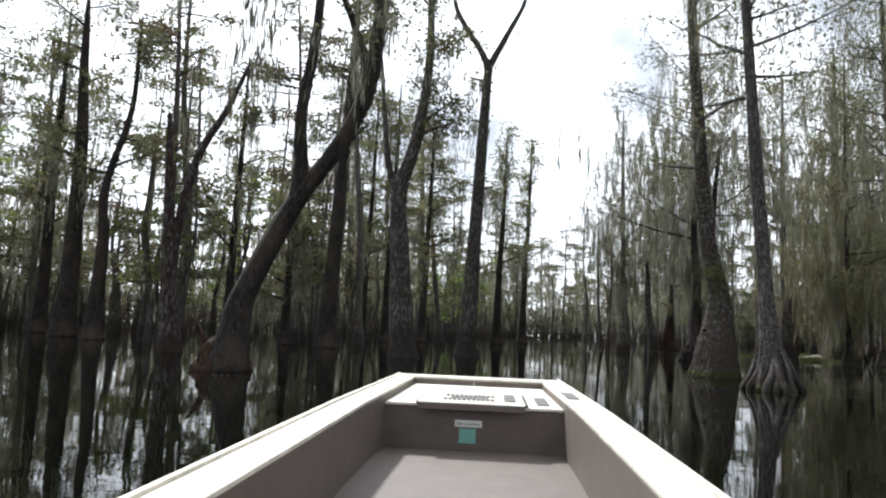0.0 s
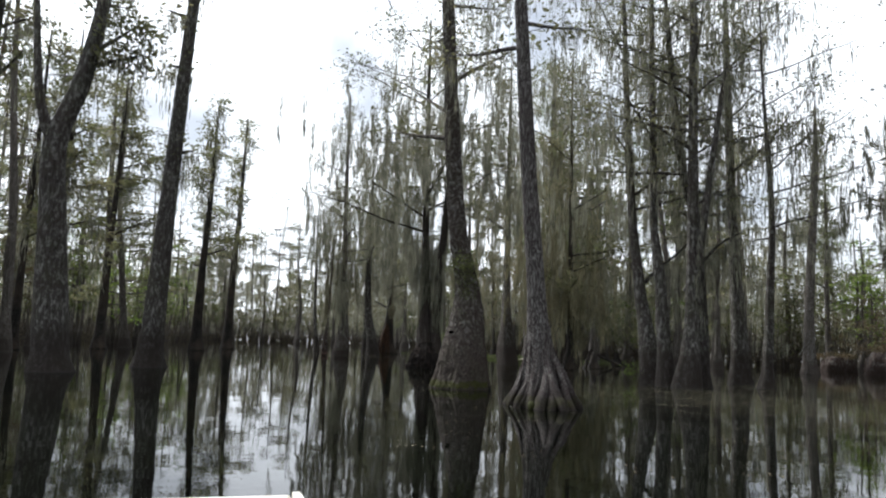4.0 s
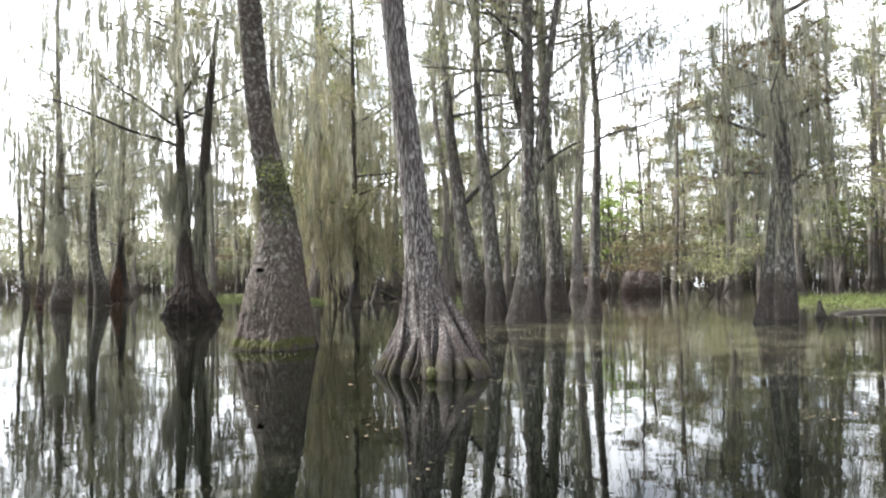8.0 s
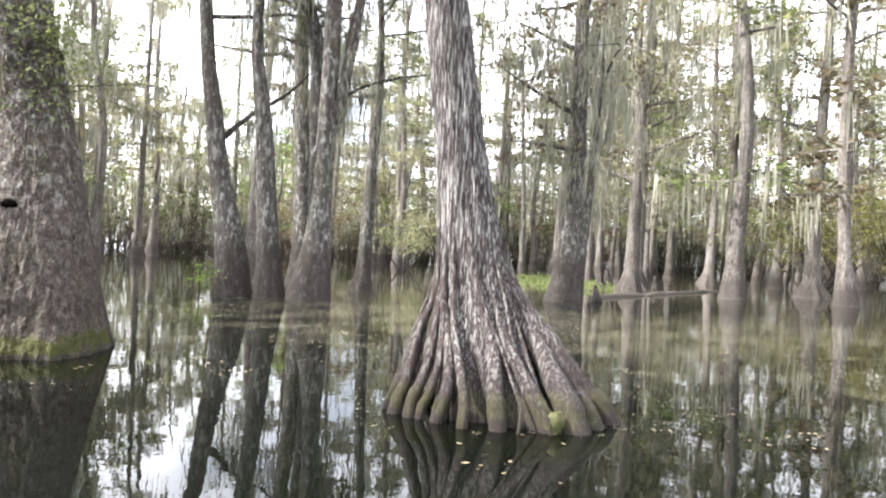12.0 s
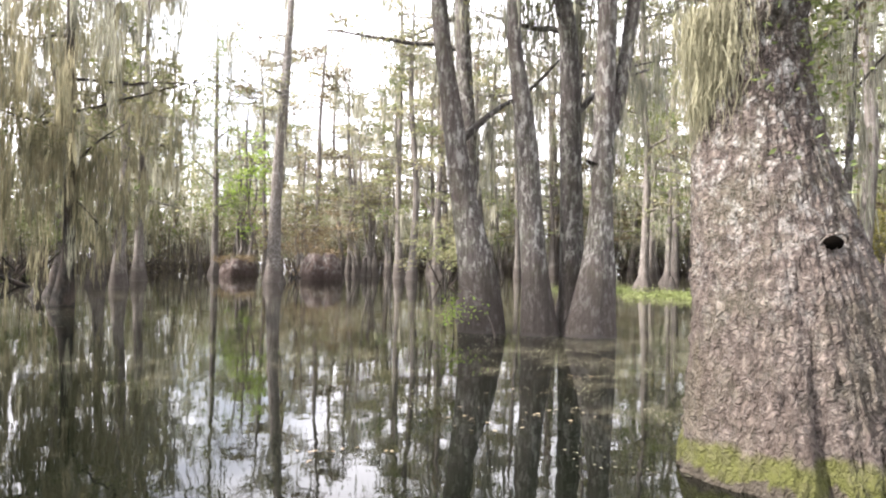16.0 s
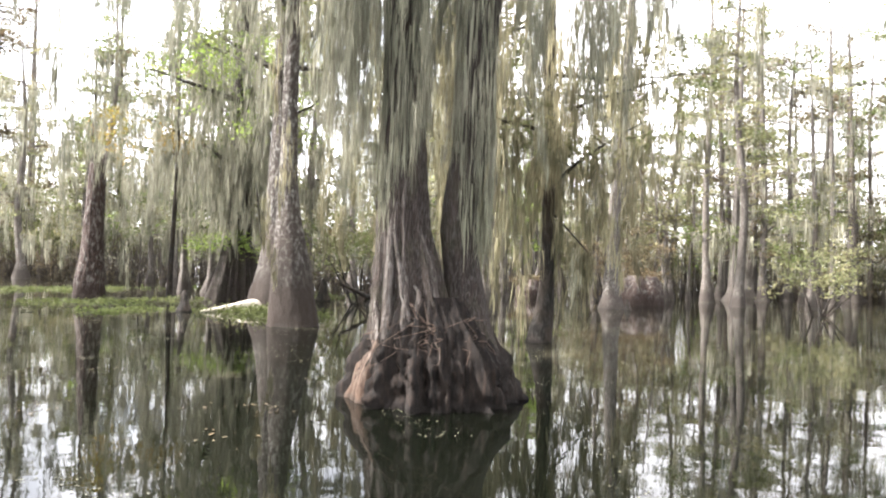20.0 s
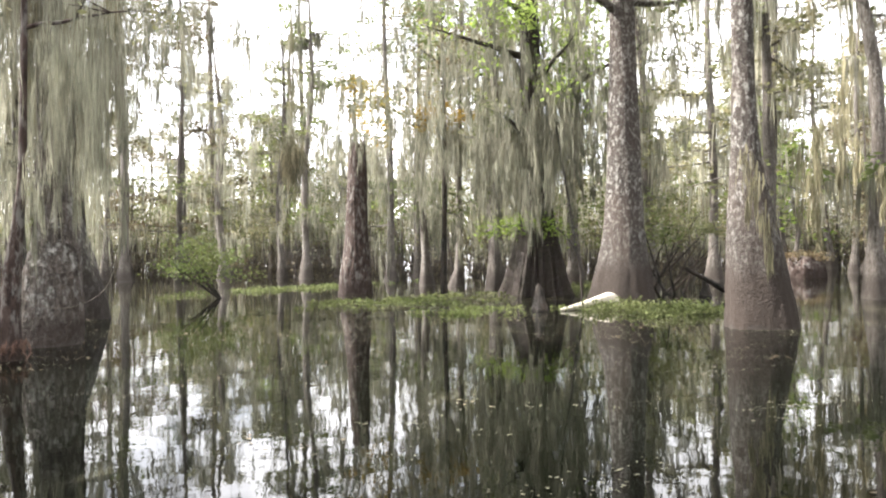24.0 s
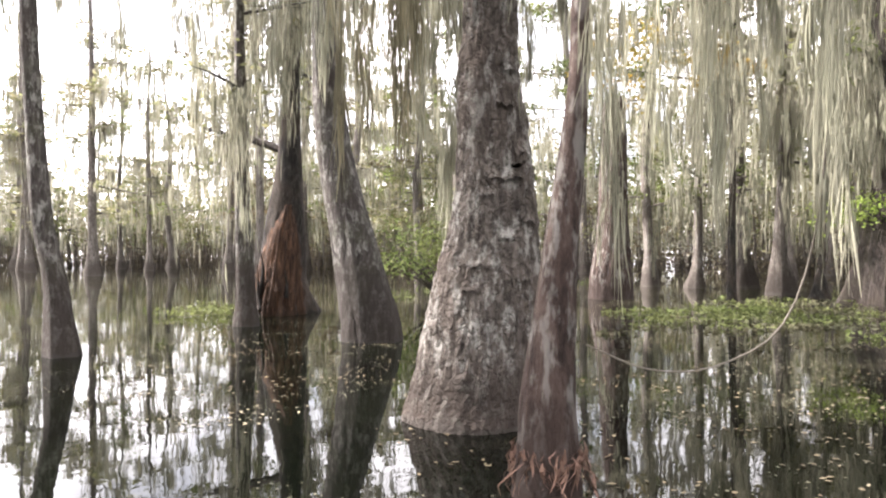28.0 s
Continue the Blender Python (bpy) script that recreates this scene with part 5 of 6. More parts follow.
weed_bed("water_weed", 13.6, 54.6, 0.4, 0.3, 450, 7, "small green weed clump by a hollow tree")
weed_bed("water_weed", 20.6, 45.8, 2.4, 0.8, 1500, 8, "dull floating weed mat before the stump", 0.02, leaf_mat("weed_dull", (0.062, 0.0651, 0.0341), (0.0868, 0.0806, 0.0465), 0.3))


weed_bed("water_weed", 19.6, 46.6, 1.6, 0.9, 1800, 9, "bright green floating weed in front of the snag", 0.05)
weed_bed("water_weed", 17.6, 43.4, 1.2, 0.6, 600, 10, "thin green floating weed by the pale log", 0.05)


def litter(name, boxes, seed, label):
    rng = np.random.default_rng(seed)
    C = []
    for x, y, sx, sy, n in boxes:
        k = max(3, n // 12)
        hub = np.stack([rng.normal(x, sx, k), rng.normal(y, sy, k)], -1)
        xy = hub[rng.integers(0, k, n)] + rng.normal(0, 0.16, (n, 2))
        C.append(np.column_stack([xy, rng.uniform(0.006, 0.01, n)]))
    V, Q = leaves(np.concatenate(C), 0.042, rng, 0.97, 0.5)
    V[:, 2] = np.clip(V[:, 2], 0.004, 0.014)
    return tagged(new(name, mesh_of(name, V, Q, LITTER, False)), label, "leaf litter", kind="stuff")


litter("floating_litter", [(8.5, 12, 2.5, 2.5, 260), (9, 17, 2, 2, 260), (12, 19, 3, 2, 300), (8, 23, 3, 3, 160), (9, 33.5, 2, 2, 160), (13, 41, 2.5, 3, 420), (16, 46, 3, 3, 500), (11, 47, 1.6, 2, 420), (9, 43, 1.6, 1.4, 160), (10.5, 48.5, 1.0, 1.0, 300), (12, 43, 1.5, 1.5, 220), (-6, 17, 3, 3, 160), (5, 13, 2, 2, 60)], 77, "scattered dry leaves floating on the water")


def scum(name, boxes, seed, label):
    """Wandering lines of fine floating scraps, gathered by the slow current."""
    rng = np.random.default_rng(seed)
    C = []
    for x, y, sx, sy, n in boxes:
        for _ in range(n):
            k = int(rng.integers(20, 70))
            a = rng.uniform(0, np.pi) + np.cumsum(rng.normal(0, 0.12, k))
            step = np.stack([np.cos(a), np.sin(a)], -1) * 0.03
            xy = np.array([rng.normal(x, sx), rng.normal(y, sy)]) + np.cumsum(step, axis=0) + rng.normal(0, 0.035 * rng.uniform(0.8, 3.5), (k, 2))
            C.append(np.column_stack([xy, np.full(k, 0.006)]))
    V, Q = leaves(np.concatenate(C), 0.024, rng, 0.98, 0.55)
    V[:, 2] = np.clip(V[:, 2], 0.004, 0.009)
    return tagged(new(name, mesh_of(name, V, Q, SCUM, False)), label, "floating scum", kind="stuff")


SCUM = leaf_mat("floating_scraps", (0.16, 0.155, 0.105), (0.11, 0.105, 0.065), 0.1)
scum("floating_scum", [(12, 16, 3, 3, 110), (16, 18, 4, 4, 130), (22, 14, 5, 4, 90), (13, 21, 2, 2, 40), (15, 27, 3, 4, 60), (14, 33, 3, 4, 70), (20, 36, 4, 5, 80), (13, 41, 3, 3, 60), (17, 46, 4, 4, 80), (10, 50, 3, 4, 60)], 78, "pale lines of fine scum drifting on the water")


def mound(x, y, w, h, seed, label):
    rng = np.random.default_rng(seed)
    root = tagged(empty("root_mound", x, y), label, "root mound")
    th = np.linspace(0, 2 * np.pi, 30, endpoint=False)
    zz = np.linspace(-0.2, 1, 9)
    lob = sum(rng.uniform(-1, 1) * np.cos(k * th + rng.uniform(0, 6)) for k in (3, 5, 8, 11)) * 0.08
    V = []
    for z in zz:
        rr = w * (1 - 0.35 * max(z, 0) ** 3) * (1 + lob + rng.normal(0, 0.03, 30))
        V.append(np.stack([rr * np.cos(th), rr * np.sin(th) * 0.7, np.full(30, z * h) + rng.normal(0, 0.03, 30)], -1))
    V.append(np.stack([0.02 * np.cos(th), 0.02 * np.sin(th), np.full(30, h * 1.08)], -1))
    mpart("root_mass", (np.concatenate(V), grid_quads(10, 30)), BARK_RED, root)
    leaf_cloud(root, 0, 0, h * 1.05, w * 0.45, w * 0.35, 0.06, 900, seed, LEAF_RUST, 0.15)
    return root


mound(37.4, 34.5, 1.35, 1.25, 3, "dark root mound topped with dry grass and rusty leaves")
mound(40.5, 40.5, 1.2, 0.9, 4, "dark root mound topped with dry grass and rusty leaves")

# bleached log on the weed
log_root = tagged(empty("driftwood_log", 18.9, 41.55, 0.06), "bleached pale log end lying on green weed", "log")
lp = smooth_path([(-0.85, 0.35, -0.04), (-0.3, 0.12, 0.03), (0.3, -0.05, 0.10), (0.62, -0.12, 0.10), (0.78, -0.16, -0.06)], 16)
mpart("log", tube(lp, np.interp(np.linspace(0, 1, 16), [0, 0.3, 0.8, 1], [0.03, 0.08, 0.17, 0.13]), 14), plain_mat("bleached_wood", (0.46, 0.42, 0.34), 0.8, 0, 0.2, 14.0, 0.5), log_root)

# small bush out of the water
bush = tagged(empty("swamp_bush", 18.7, 52.7), "small leaning green bush growing out of the water", "bush")
brng = np.random.default_rng(9)
for k in range(6):
    p = limb_path((0, 0, -0.1), 2.4 + brng.normal(0, 0.6), brng.uniform(0.8, 1.6), brng.uniform(0.7, 1.5), brng, 6)
    mpart("stem", tube(p, np.linspace(0.06 if k == 0 else 0.03, 0.008, 6), 6), BARK_DARK, bush)
leaf_cloud(bush, -0.4, 0.4, 1.15, 0.65, 0.65, 0.3, 2200, 10, LEAF, 0.11)

# fallen branch beside the pale trunk
br = tagged(empty("fallen_branch", 23.6, 40.0), "dark fallen branch propped in the water", "branch")
mpart("branch", tube(smooth_path([(-1.2, 0.6, 0.75), (-0.4, 0.2, 0.4), (0.5, -0.3, -0.08)], 10), np.linspace(0.04, 0.10, 10), 8), BARK_DARK, br)

# golden and fresh leaves among the moss behind the snag
GOLD = tagged(empty("young_maple", 23.2, 48.05), "young maple with golden and rust leaves beside the snag", "tree")
mpart("trunk", trunk_geo([(0, 0, 0, 0.12), (1, 0, 0, 0.09), (4, 0.1, 0, 0.07), (8.5, 0.2, 0.1, 0.02)], np.random.default_rng(3), 10, 4, 0.1, 0.4, 0.02, 12), BARK_DARK, GOLD)
for k, (a, z, ln) in enumerate(((0.8, 5.0, 0.9), (1.75, 5.0, 2.6), (2.0, 5.8, 1.6), (5.2, 6.3, 1.2), (2.6, 7.0, 1.3))):
    mpart("limb", tube(limb_path((0.1, 0.05, z), a, ln, 0.6, np.random.default_rng(200 + k), 6), np.linspace(0.03, 0.008, 6), 5), BARK_DARK, GOLD)
leaf_cloud(GOLD, 0.35, 0.29, 5.5, 0.45, 0.45, 0.35, 800, 21, LEAF_GOLD, 0.15)
leaf_cloud(GOLD, -0.44, 2.6, 5.8, 0.5, 0.6, 0.4, 700, 22, LEAF_GOLD, 0.14)
leaf_cloud(GOLD, 0.2, 0.2, 7.6, 1.0, 1.0, 0.5, 900, 23, LEAF_RUST, 0.15)
moss_curtain(GOLD, 0.4, 0.6, 1.3, 1.3, 5.4, (0.6, 1.9), 1000, 24, None, 0.016, 1.0)
moss_curtain(GOLD, 0.8, 1.6, 2.2, 2.6, 5.4, (0.6, 2.4), 2600, 25, None, 0.022, 1.4)
# leafy sprays reaching over the stump
SPRAY = tagged(empty("leafy_sapling", 21.6, 43.9), "leafy sapling with a low green spray over the stump", "sapling")
p = smooth_path([(0.9, -0.6, -0.1), (0.8, -0.5, 1.2), (0.75, 0.3, 2.0), (0.6, 1.2, 1.95), (0.3, 2.1, 1.75)], 14)
mpart("stem", tube(p, np.linspace(0.04, 0.008, 14), 6), BARK_GREY, SPRAY)
srng = np.random.default_rng(31)
mpart("foliage", leaves(along(p, 1000, srng, 0.16, 0.35), 0.1, srng, 0.6), LEAF_FRESH, SPRAY, smooth=False)
leaf_cloud(SPRAY, 0.6, -0.4, 5.6, 0.9, 0.9, 0.6, 700, 33, LEAF_FRESH, 0.13)
leaf_cloud(SPRAY, 0.6, 0.6, 7.5, 1.2, 1.2, 0.5, 2200, 34, LEAF_FRESH, 0.14)
mpart("stem", tube(smooth_path([(0.8, -0.5, 1.2), (0.7, -0.1, 4.0), (0.6, 0.5, 7.6)], 10), np.linspace(0.04, 0.012, 10), 6), BARK_GREY, SPRAY)

# a ball of dark moss hung on one strand
ball = tagged(empty("moss_ball", 11.9, 43.2, 2.6), "dark ball of moss hanging on a thread", "moss")
nrng = np.random.default_rng(66)
mpart("thread", strands(np.array([(0.0, 0.0, 2.2)] * 6), np.full(6, 2.3), nrng, 0.012, 5, 0.03), MOSS_DARK, ball, smooth=False)
mpart("tuft", strands(nrng.normal(0, 1, (900, 3)) * (0.07, 0.07, 0.14), nrng.uniform(0.1, 0.3, 900), nrng, 0.006, 3, 0.5), MOSS_DARK, ball, smooth=False)

# vine looping off the slim trunk
vine = tagged(empty("hanging_vine", 8.67, 44.42), "pale bare vine looping from the slim trunk", "vine")
vp = smooth_path([(0.0, -0.12, 0.72), (0.2, -0.35, 0.60), (0.42, -0.6, 0.62), (0.62, -0.85, 0.85), (0.72, -0.98, 1.5), (0.75, -1.0, 2.6), (0.7, -0.9, 3.6), (0.3, -0.4, 4.4)], 30)
mpart("stem", tube(vp, np.full(30, 0.0045), 6), plain_mat("vine_bark", (0.12, 0.105, 0.085), 0.9, 0, 0.25, 30.0), vine)
vr = np.random.default_rng(5)
mpart("moss", strands(along(vp[16:], 120, vr, 0.03, 0.0), vr.uniform(0.15, 0.5, 120), vr, 0.012, 4), MOSS, vine, smooth=False)

# orange heartwood in the hollow tree
hv, hq = trunk_geo([(0, 0, 0, 0.40), (0.6, 0.04, -0.03, 0.33), (1.3, 0.1, -0.06, 0.25), (2.0, 0.2, -0.1, 0.08)], np.random.default_rng(6), 64, 16, 0.4, 2.5, 0.07, 44, 0.12)
mpart("heartwood", (hv + np.array([-0.22, -0.26, 0]), hq), ROTTEN, HOLLOW, "orange rotten heartwood")
hr = np.random.default_rng(67)
for k in range(9):
    a = hr.uniform(2.6, 5.4)
    b0 = np.array([-0.2 + 0.36 * math.cos(a), -0.24 + 0.36 * math.sin(a), hr.uniform(-0.05, 0.5)])
    tip = b0 + (hr.normal(0.06, 0.05), hr.normal(0.06, 0.05), hr.uniform(0.35, 1.0))
    mpart("splinter", tube(smooth_path([b0, (b0 + tip) / 2 + hr.normal(0, 0.03, 3), tip], 7), np.linspace(0.06, 0.008, 7) * hr.uniform(0.6, 1.2), 6), (ROTTEN, BARK_DARK, BARK_PEAT)[k % 3], HOLLOW, "ragged splinter of rotten wood")
# frayed bark at the slim trunk's foot
fr = np.random.default_rng(8)
a = fr.uniform(0, 6.28, 220)
A = np.stack([0.17 * np.cos(a), 0.17 * np.sin(a), fr.uniform(0.12, 0.26, 220)], -1)
V, Q = strands(A, fr.uniform(0.06, 0.18, 220), fr, 0.005, 3, 0.8)
mpart("frayed_bark", (V, Q), plain_mat("frayed_bark", (0.11, 0.062, 0.043), 0.9, 0, 0.3, 40.0), SLIM, "shredded red-brown bark", False)

# knot hole and vines of the mossy trunk
leaf_cloud(MOSSY, 0.16, 0.01, 2.25, 0.05, 0.07, 0.3, 900, 62, LEAF, 0.045, "ivy_leaves")
leaf_cloud(MOSSY, 0.04, 0.04, 2.8, 0.14, 0.14, 0.12, 900, 61, LEAF, 0.05, "vine_leaves")
kh = np.random.default_rng(62)
for (mx, my), z, n in (((0.10, 0.55), 2.62, 1700), ((-0.01, 0.43), 2.75, 500)):
    A = np.stack([kh.normal(mx, 0.07, n), kh.normal(my, 0.07, n), z - 0.55 * kh.random(n) ** 1.6], -1)
    mpart("moss", strands(A, kh.uniform(0.1, 0.4, n), kh, 0.0026, 4, 0.28), STRAW, MOSSY, "straw-coloured moss round the vines", False)
# black in place of the shade within a hole; each knot is a solid ellipsoid
HOLE_SHADE = plain_mat("hole_shade", (0.003, 0.0025, 0.002), 1.0)
HOLE_SHADE.node_tree.nodes["Principled BSDF"].inputs["Specular IOR Level"].default_value = 0.0


def knot(root, x, y, z, az, w, h, label):
    bm = bmesh.new()
    bmesh.ops.create_uvsphere(bm, u_segments=16, v_segments=10, radius=1)
    bmesh.ops.scale(bm, vec=(0.035, w / 2, h / 2), verts=bm.verts[:])
    bmesh.ops.transform(bm, matrix=pose(x, y, z, 0, 0, az), verts=bm.verts[:])
    part("knot_hole", bm, HOLE_SHADE, root, label, True)
    lip = smooth_path([(0.01, -w * 0.55, -h * 0.1), (0.045, -w * 0.4, h * 0.42), (0.06, 0, h * 0.6), (0.045, w * 0.4, h * 0.45), (0.01, w * 0.55, -h * 0.05)], 14)
    q = Matrix(pose(x, y, z, 0, 0, az))
    lip = np.array([q @ Vector(v) for v in lip])
    mpart("bark_lip", tube(lip, np.interp(np.linspace(0, 1, 14), [0, 0.5, 1], [0.003, 0.009, 0.003]) * np.random.default_rng(63).uniform(0.6, 1.4, 14), 8), BARK_PLATE, root)


knot(MOSSY, -0.243, -0.029, 1.25, 205, 0.15, 0.08, "dark knot hole under a lip of bark")
knot(OLD, -0.145, -0.262, 1.01, 235, 0.10, 0.05, "dark torn knot in flaking bark")
knot(OLD, 0.02, -0.41, 1.72, 250, 0.07, 0.035, "dark torn knot in flaking bark")

# half-sunken log among the far trunks
sl = tagged(empty("sunken_log", 22.6, 16.2, -0.085), "long dark grey-brown half-sunken log lying across the water", "log")
lrng = np.random.default_rng(606)
lp = smooth_path([(-2.4, 0.9, -0.03), (-1.0, 1.1, 0.05), (0.6, 0.5, 0.07), (2.4, -0.1, 0.05), (5.2, -0.9, 0.06), (8.6, -1.9, 0.03), (12.2, -2.8, -0.05)], 40) + lrng.normal(0, 0.012, (40, 3))
mpart("log", tube(lp, np.interp(np.linspace(0, 1, 40), [0, 0.1, 0.6, 1], [0.05, 0.11, 0.13, 0.05]) * lrng.uniform(0.85, 1.15, 40), 12), BARK_HAZED, sl)
for u, az, ln in ((9, 1.9, 0.5), (17, -1.2, 0.7), (26, 2.2, 0.6)):
    mpart("stub", tube(limb_path(lp[u], az, ln, 0.35 * ln, lrng, 5), np.linspace(0.045, 0.015, 5), 6), BARK_HAZED, sl, "broken branch stub")


def bark_flap(root, rows, z, a0, a1, drop, seed):
    """A torn plate of bark, its lower edge standing off the trunk."""
    rng = np.random.default_rng(seed)
    k, V = 9, []
    for layer in (0.0, 0.014):
        for f in (0.0, 0.5, 1.0):
            for a in np.linspace(a0, a1, k):
                zz = z - f * drop * rng.uniform(0.75, 1.15)
                c, r = trunk_at(rows, zz)
                rr = r * 0.99 + (0.004 + 0.02 * f ** 2) * (0.6 + 0.4 * rng.random()) + layer
                V.append((c[0] + rr * math.cos(a), c[1] + rr * math.sin(a), zz))
    q = grid_quads(3, k, False)
    Q = np.concatenate([q, q + 3 * k])
    edge = [(2 * k + i, 2 * k + i + 1, 5 * k + i + 1, 5 * k + i) for i in range(k - 1)]
    mpart("bark_flap", (np.array(V), np.concatenate([Q, np.array(edge)])), BARK_OLD, root, "torn plate of flaking bark", False)


for k, (z, a0, a1, dr) in enumerate(((1.7, 3.5, 4.5, 0.07), (1.14, 3.1, 3.8, 0.09), (1.06, 4.2, 4.7, 0.11), (0.95, 3.3, 3.6, 0.06), (1.9, 4.3, 4.9, 0.1), (2.2, 3.9, 4.4, 0.08), (1.45, 4.4, 5.0, 0.12), (1.3, 3.9, 4.25, 0.07), (2.45, 4.2, 4.7, 0.09), (1.22, 4.7, 5.2, 0.13), (0.82, 4.45, 4.95, 0.1), (1.58, 3.4, 3.75, 0.06))):
    bark_flap(OLD, OLD_ROWS, z, a0, a1, dr, 420 + k)


def shrub(x, y, w, z, n, seed, mat, label, size=0.16):
    rng = np.random.default_rng(seed)
    root = tagged(empty("swamp_bush", x, y), label, "bush", "bushes at the water's edge")
    for k in range(7):
        p = limb_path((rng.normal(0, 0.15), rng.normal(0, 0.15), -0.1), rng.uniform(0, 6.28), w * rng.uniform(0.4, 1.0), z * rng.uniform(0.6, 1.2), rng, 6)
        mpart("stem", tube(p, np.linspace(0.045, 0.008, 6), 6), BARK_DARK, root)
    leaf_cloud(root, 0, 0, z, w * 0.5, w * 0.5, z * 0.28, n, seed, mat, size)


shrub(28.4, 43.4, 2.6, 2.2, 1500, 601, LEAF, "green bush bending over the far weed")
shrub(25.6, 42.0, 1.6, 1.9, 800, 602, LEAF_DULL, "green bush bending over the far weed")
shrub(39.2, 36.6, 2.2, 2.4, 2400, 603, LEAF_RUST, "rusty autumn bush beside a root mound")
shrub(33.5, 27.5, 1.6, 1.6, 1400, 604, LEAF_DULL, "dull olive bush standing in the water")
shrub(32.4, 10.8, 2.2, 2.4, 2200, 605, leaf_mat("leaf_olive_gold", (0.149, 0.133, 0.0372), (0.124, 0.124, 0.0434), 0.4), "yellow-olive young cypress with level sprays")
shrub(40.0, 8.5, 2.2, 3.2, 2200, 606, bpy.data.materials["leaf_olive_gold"], "yellow-olive young cypress with level sprays")
shrub(32.0, 8.0, 1.8, 2.8, 1600, 607, bpy.data.materials["leaf_olive_gold"], "yellow-olive young cypress with level sprays")

# shaded ridge up the plated trunk: its shade is drawn as a dark tube
up = []
for z, r, a in ((-0.1, 0.72, -0.62), (0.3, 0.62, -0.66), (0.8, 0.52, -0.6), (1.4, 0.41, -0.7), (2.0, 0.29, -0.6), (2.7, 0.24, -0.75)):
    c = (0.11 * max(z, 0), 0.125 * max(z, 0)) if z < 2.1 else (0.14, 0.26)
    up.append((c[0] + r * math.cos(a), c[1] + r * math.sin(a), z))
mpart("climbing_stem", tube(smooth_path(up, 24), np.linspace(0.05, 0.025, 24), 8), BARK_DARK, MOSSY, "shaded ridge of the trunk, drawn as a dark tube")

# dead twig leaning at the foot of the grey trunks, with a sprout beside it
tw = tagged(empty("fallen_twig", 13.6, 23.15), "bare pale twig leaning out of the water", "branch")
mpart("twig", tube(smooth_path([(-0.05, 0.35, 0.75), (-0.1, 0.1, 0.6), (-0.15, -0.12, 0.3), (-0.2, -0.25, -0.05)], 12), np.linspace(0.008, 0.016, 12), 6), BARK_PALE, tw)
mpart("twig", tube(smooth_path([(-0.1, 0.1, 0.6), (-0.2, 0.25, 0.55), (-0.25, 0.5, 0.62)], 8), np.linspace(0.008, 0.004, 8), 5), BARK_PALE, tw)
sp = tagged(empty("water_sprout", 13.5, 23.55), "small green sprout at the foot of a trunk", "plant")
leaf_cloud(sp, 0, 0, 0.38, 0.12, 0.16, 0.18, 160, 71, LEAF_FRESH, 0.07)
mpart("stem", tube([(0, 0, -0.05), (0.02, 0.02, 0.3), (0.05, 0.06, 0.6)], [0.01, 0.008, 0.003], 5), BARK_DARK, sp)


def knee(x, y, h, seed):
    """A cypress knee: a blunt fluted cone that stands out of the water."""
    rng = np.random.default_rng(seed)
    rows = [(0, 0, 0, 0.34 * h), (0.35 * h, 0.02, 0, 0.22 * h), (0.8 * h, 0.05 * h, 0.02, 0.13 * h), (h, 0.08 * h, 0.03, 0.03)]
    root = tagged(empty("cypress_knee", x, y), "dark pointed cypress knee standing out of the water", "cypress knee", "cypress knees")
    mpart("knee", trunk_geo(rows, rng, 22, 6, 0.3, 0.5, 0.04, 16, 0.25), BARK_DARK, root)


for k, (x, y, h) in enumerate(((19.3, 35.0, 0.8), (19.2, 35.4, 0.45), (24.2, 40.6, 0.5), (17.9, 42.3, 0.55), (26.3, 43.8, 0.8), (24.2, 46.4, 0.7), (25.4, 45.2, 0.9), (15.1, 54.3, 0.5), (13.6, 53.4, 0.4), (27.6, 18.0, 0.6), (29.6, 16.3, 0.5), (33.0, 18.4, 0.6), (19.6, 17.1, 0.4), (31.0, 33.8, 0.4))):
    knee(x, y, h, 800 + k)

# rotten stump round the foot of the leaning dead tree
mpart("rotten_stump", trunk_geo([(0, -0.05, 0, 0.56), (0.25, -0.06, 0, 0.47), (0.5, -0.08, 0, 0.38), (0.68, -0.1, 0, 0.2)], np.random.default_rng(846), 40, 9, 0.25, 1.2, 0.09, 18, 0.25), ROTTEN, LEAN, "red-brown rotten stump")
mpart("splinter", tube(smooth_path([(-0.3, -0.1, 0.3), (-0.5, -0.14, 0.7), (-0.72, -0.18, 1.02)], 9), np.linspace(0.11, 0.02, 9), 7), ROTTEN, LEAN, "broken red splinter")

# ---- the forest round the open water ----
OPEN = [(-20, -9), (-24, 8), (-30, 24), (-28, 40), (-18, 56), (-6, 70), (4, 90), (8, 112), (22, 112), (34, 102), (38, 86), (37, 72), (36, 60), (38, 50), (44, 47), (54, 46), (62, 40), (66, 30), (62, 14), (56, 0), (50, -9), (20, -10)]


def inside_open(x, y):
    hit = False
    for (x1, y1), (x2, y2) in zip(OPEN, OPEN[1:] + OPEN[:1]):
        if (y1 > y) != (y2 > y) and x < (x2 - x1) * (y - y1) / (y2 - y1) + x1:
            hit = not hit
    return hit


def edge_distance(x, y):
    best = 1e9
    for (x1, y1), (x2, y2) in zip(OPEN, OPEN[1:] + OPEN[:1]):
        d = Vector((x2 - x1, y2 - y1))
        t = max(0, min(1, Vector((x - x1, y - y1)).dot(d) / d.length_squared))
        best = min(best, math.hypot(x - x1 - d.x * t, y - y1 - d.y * t))
    return best


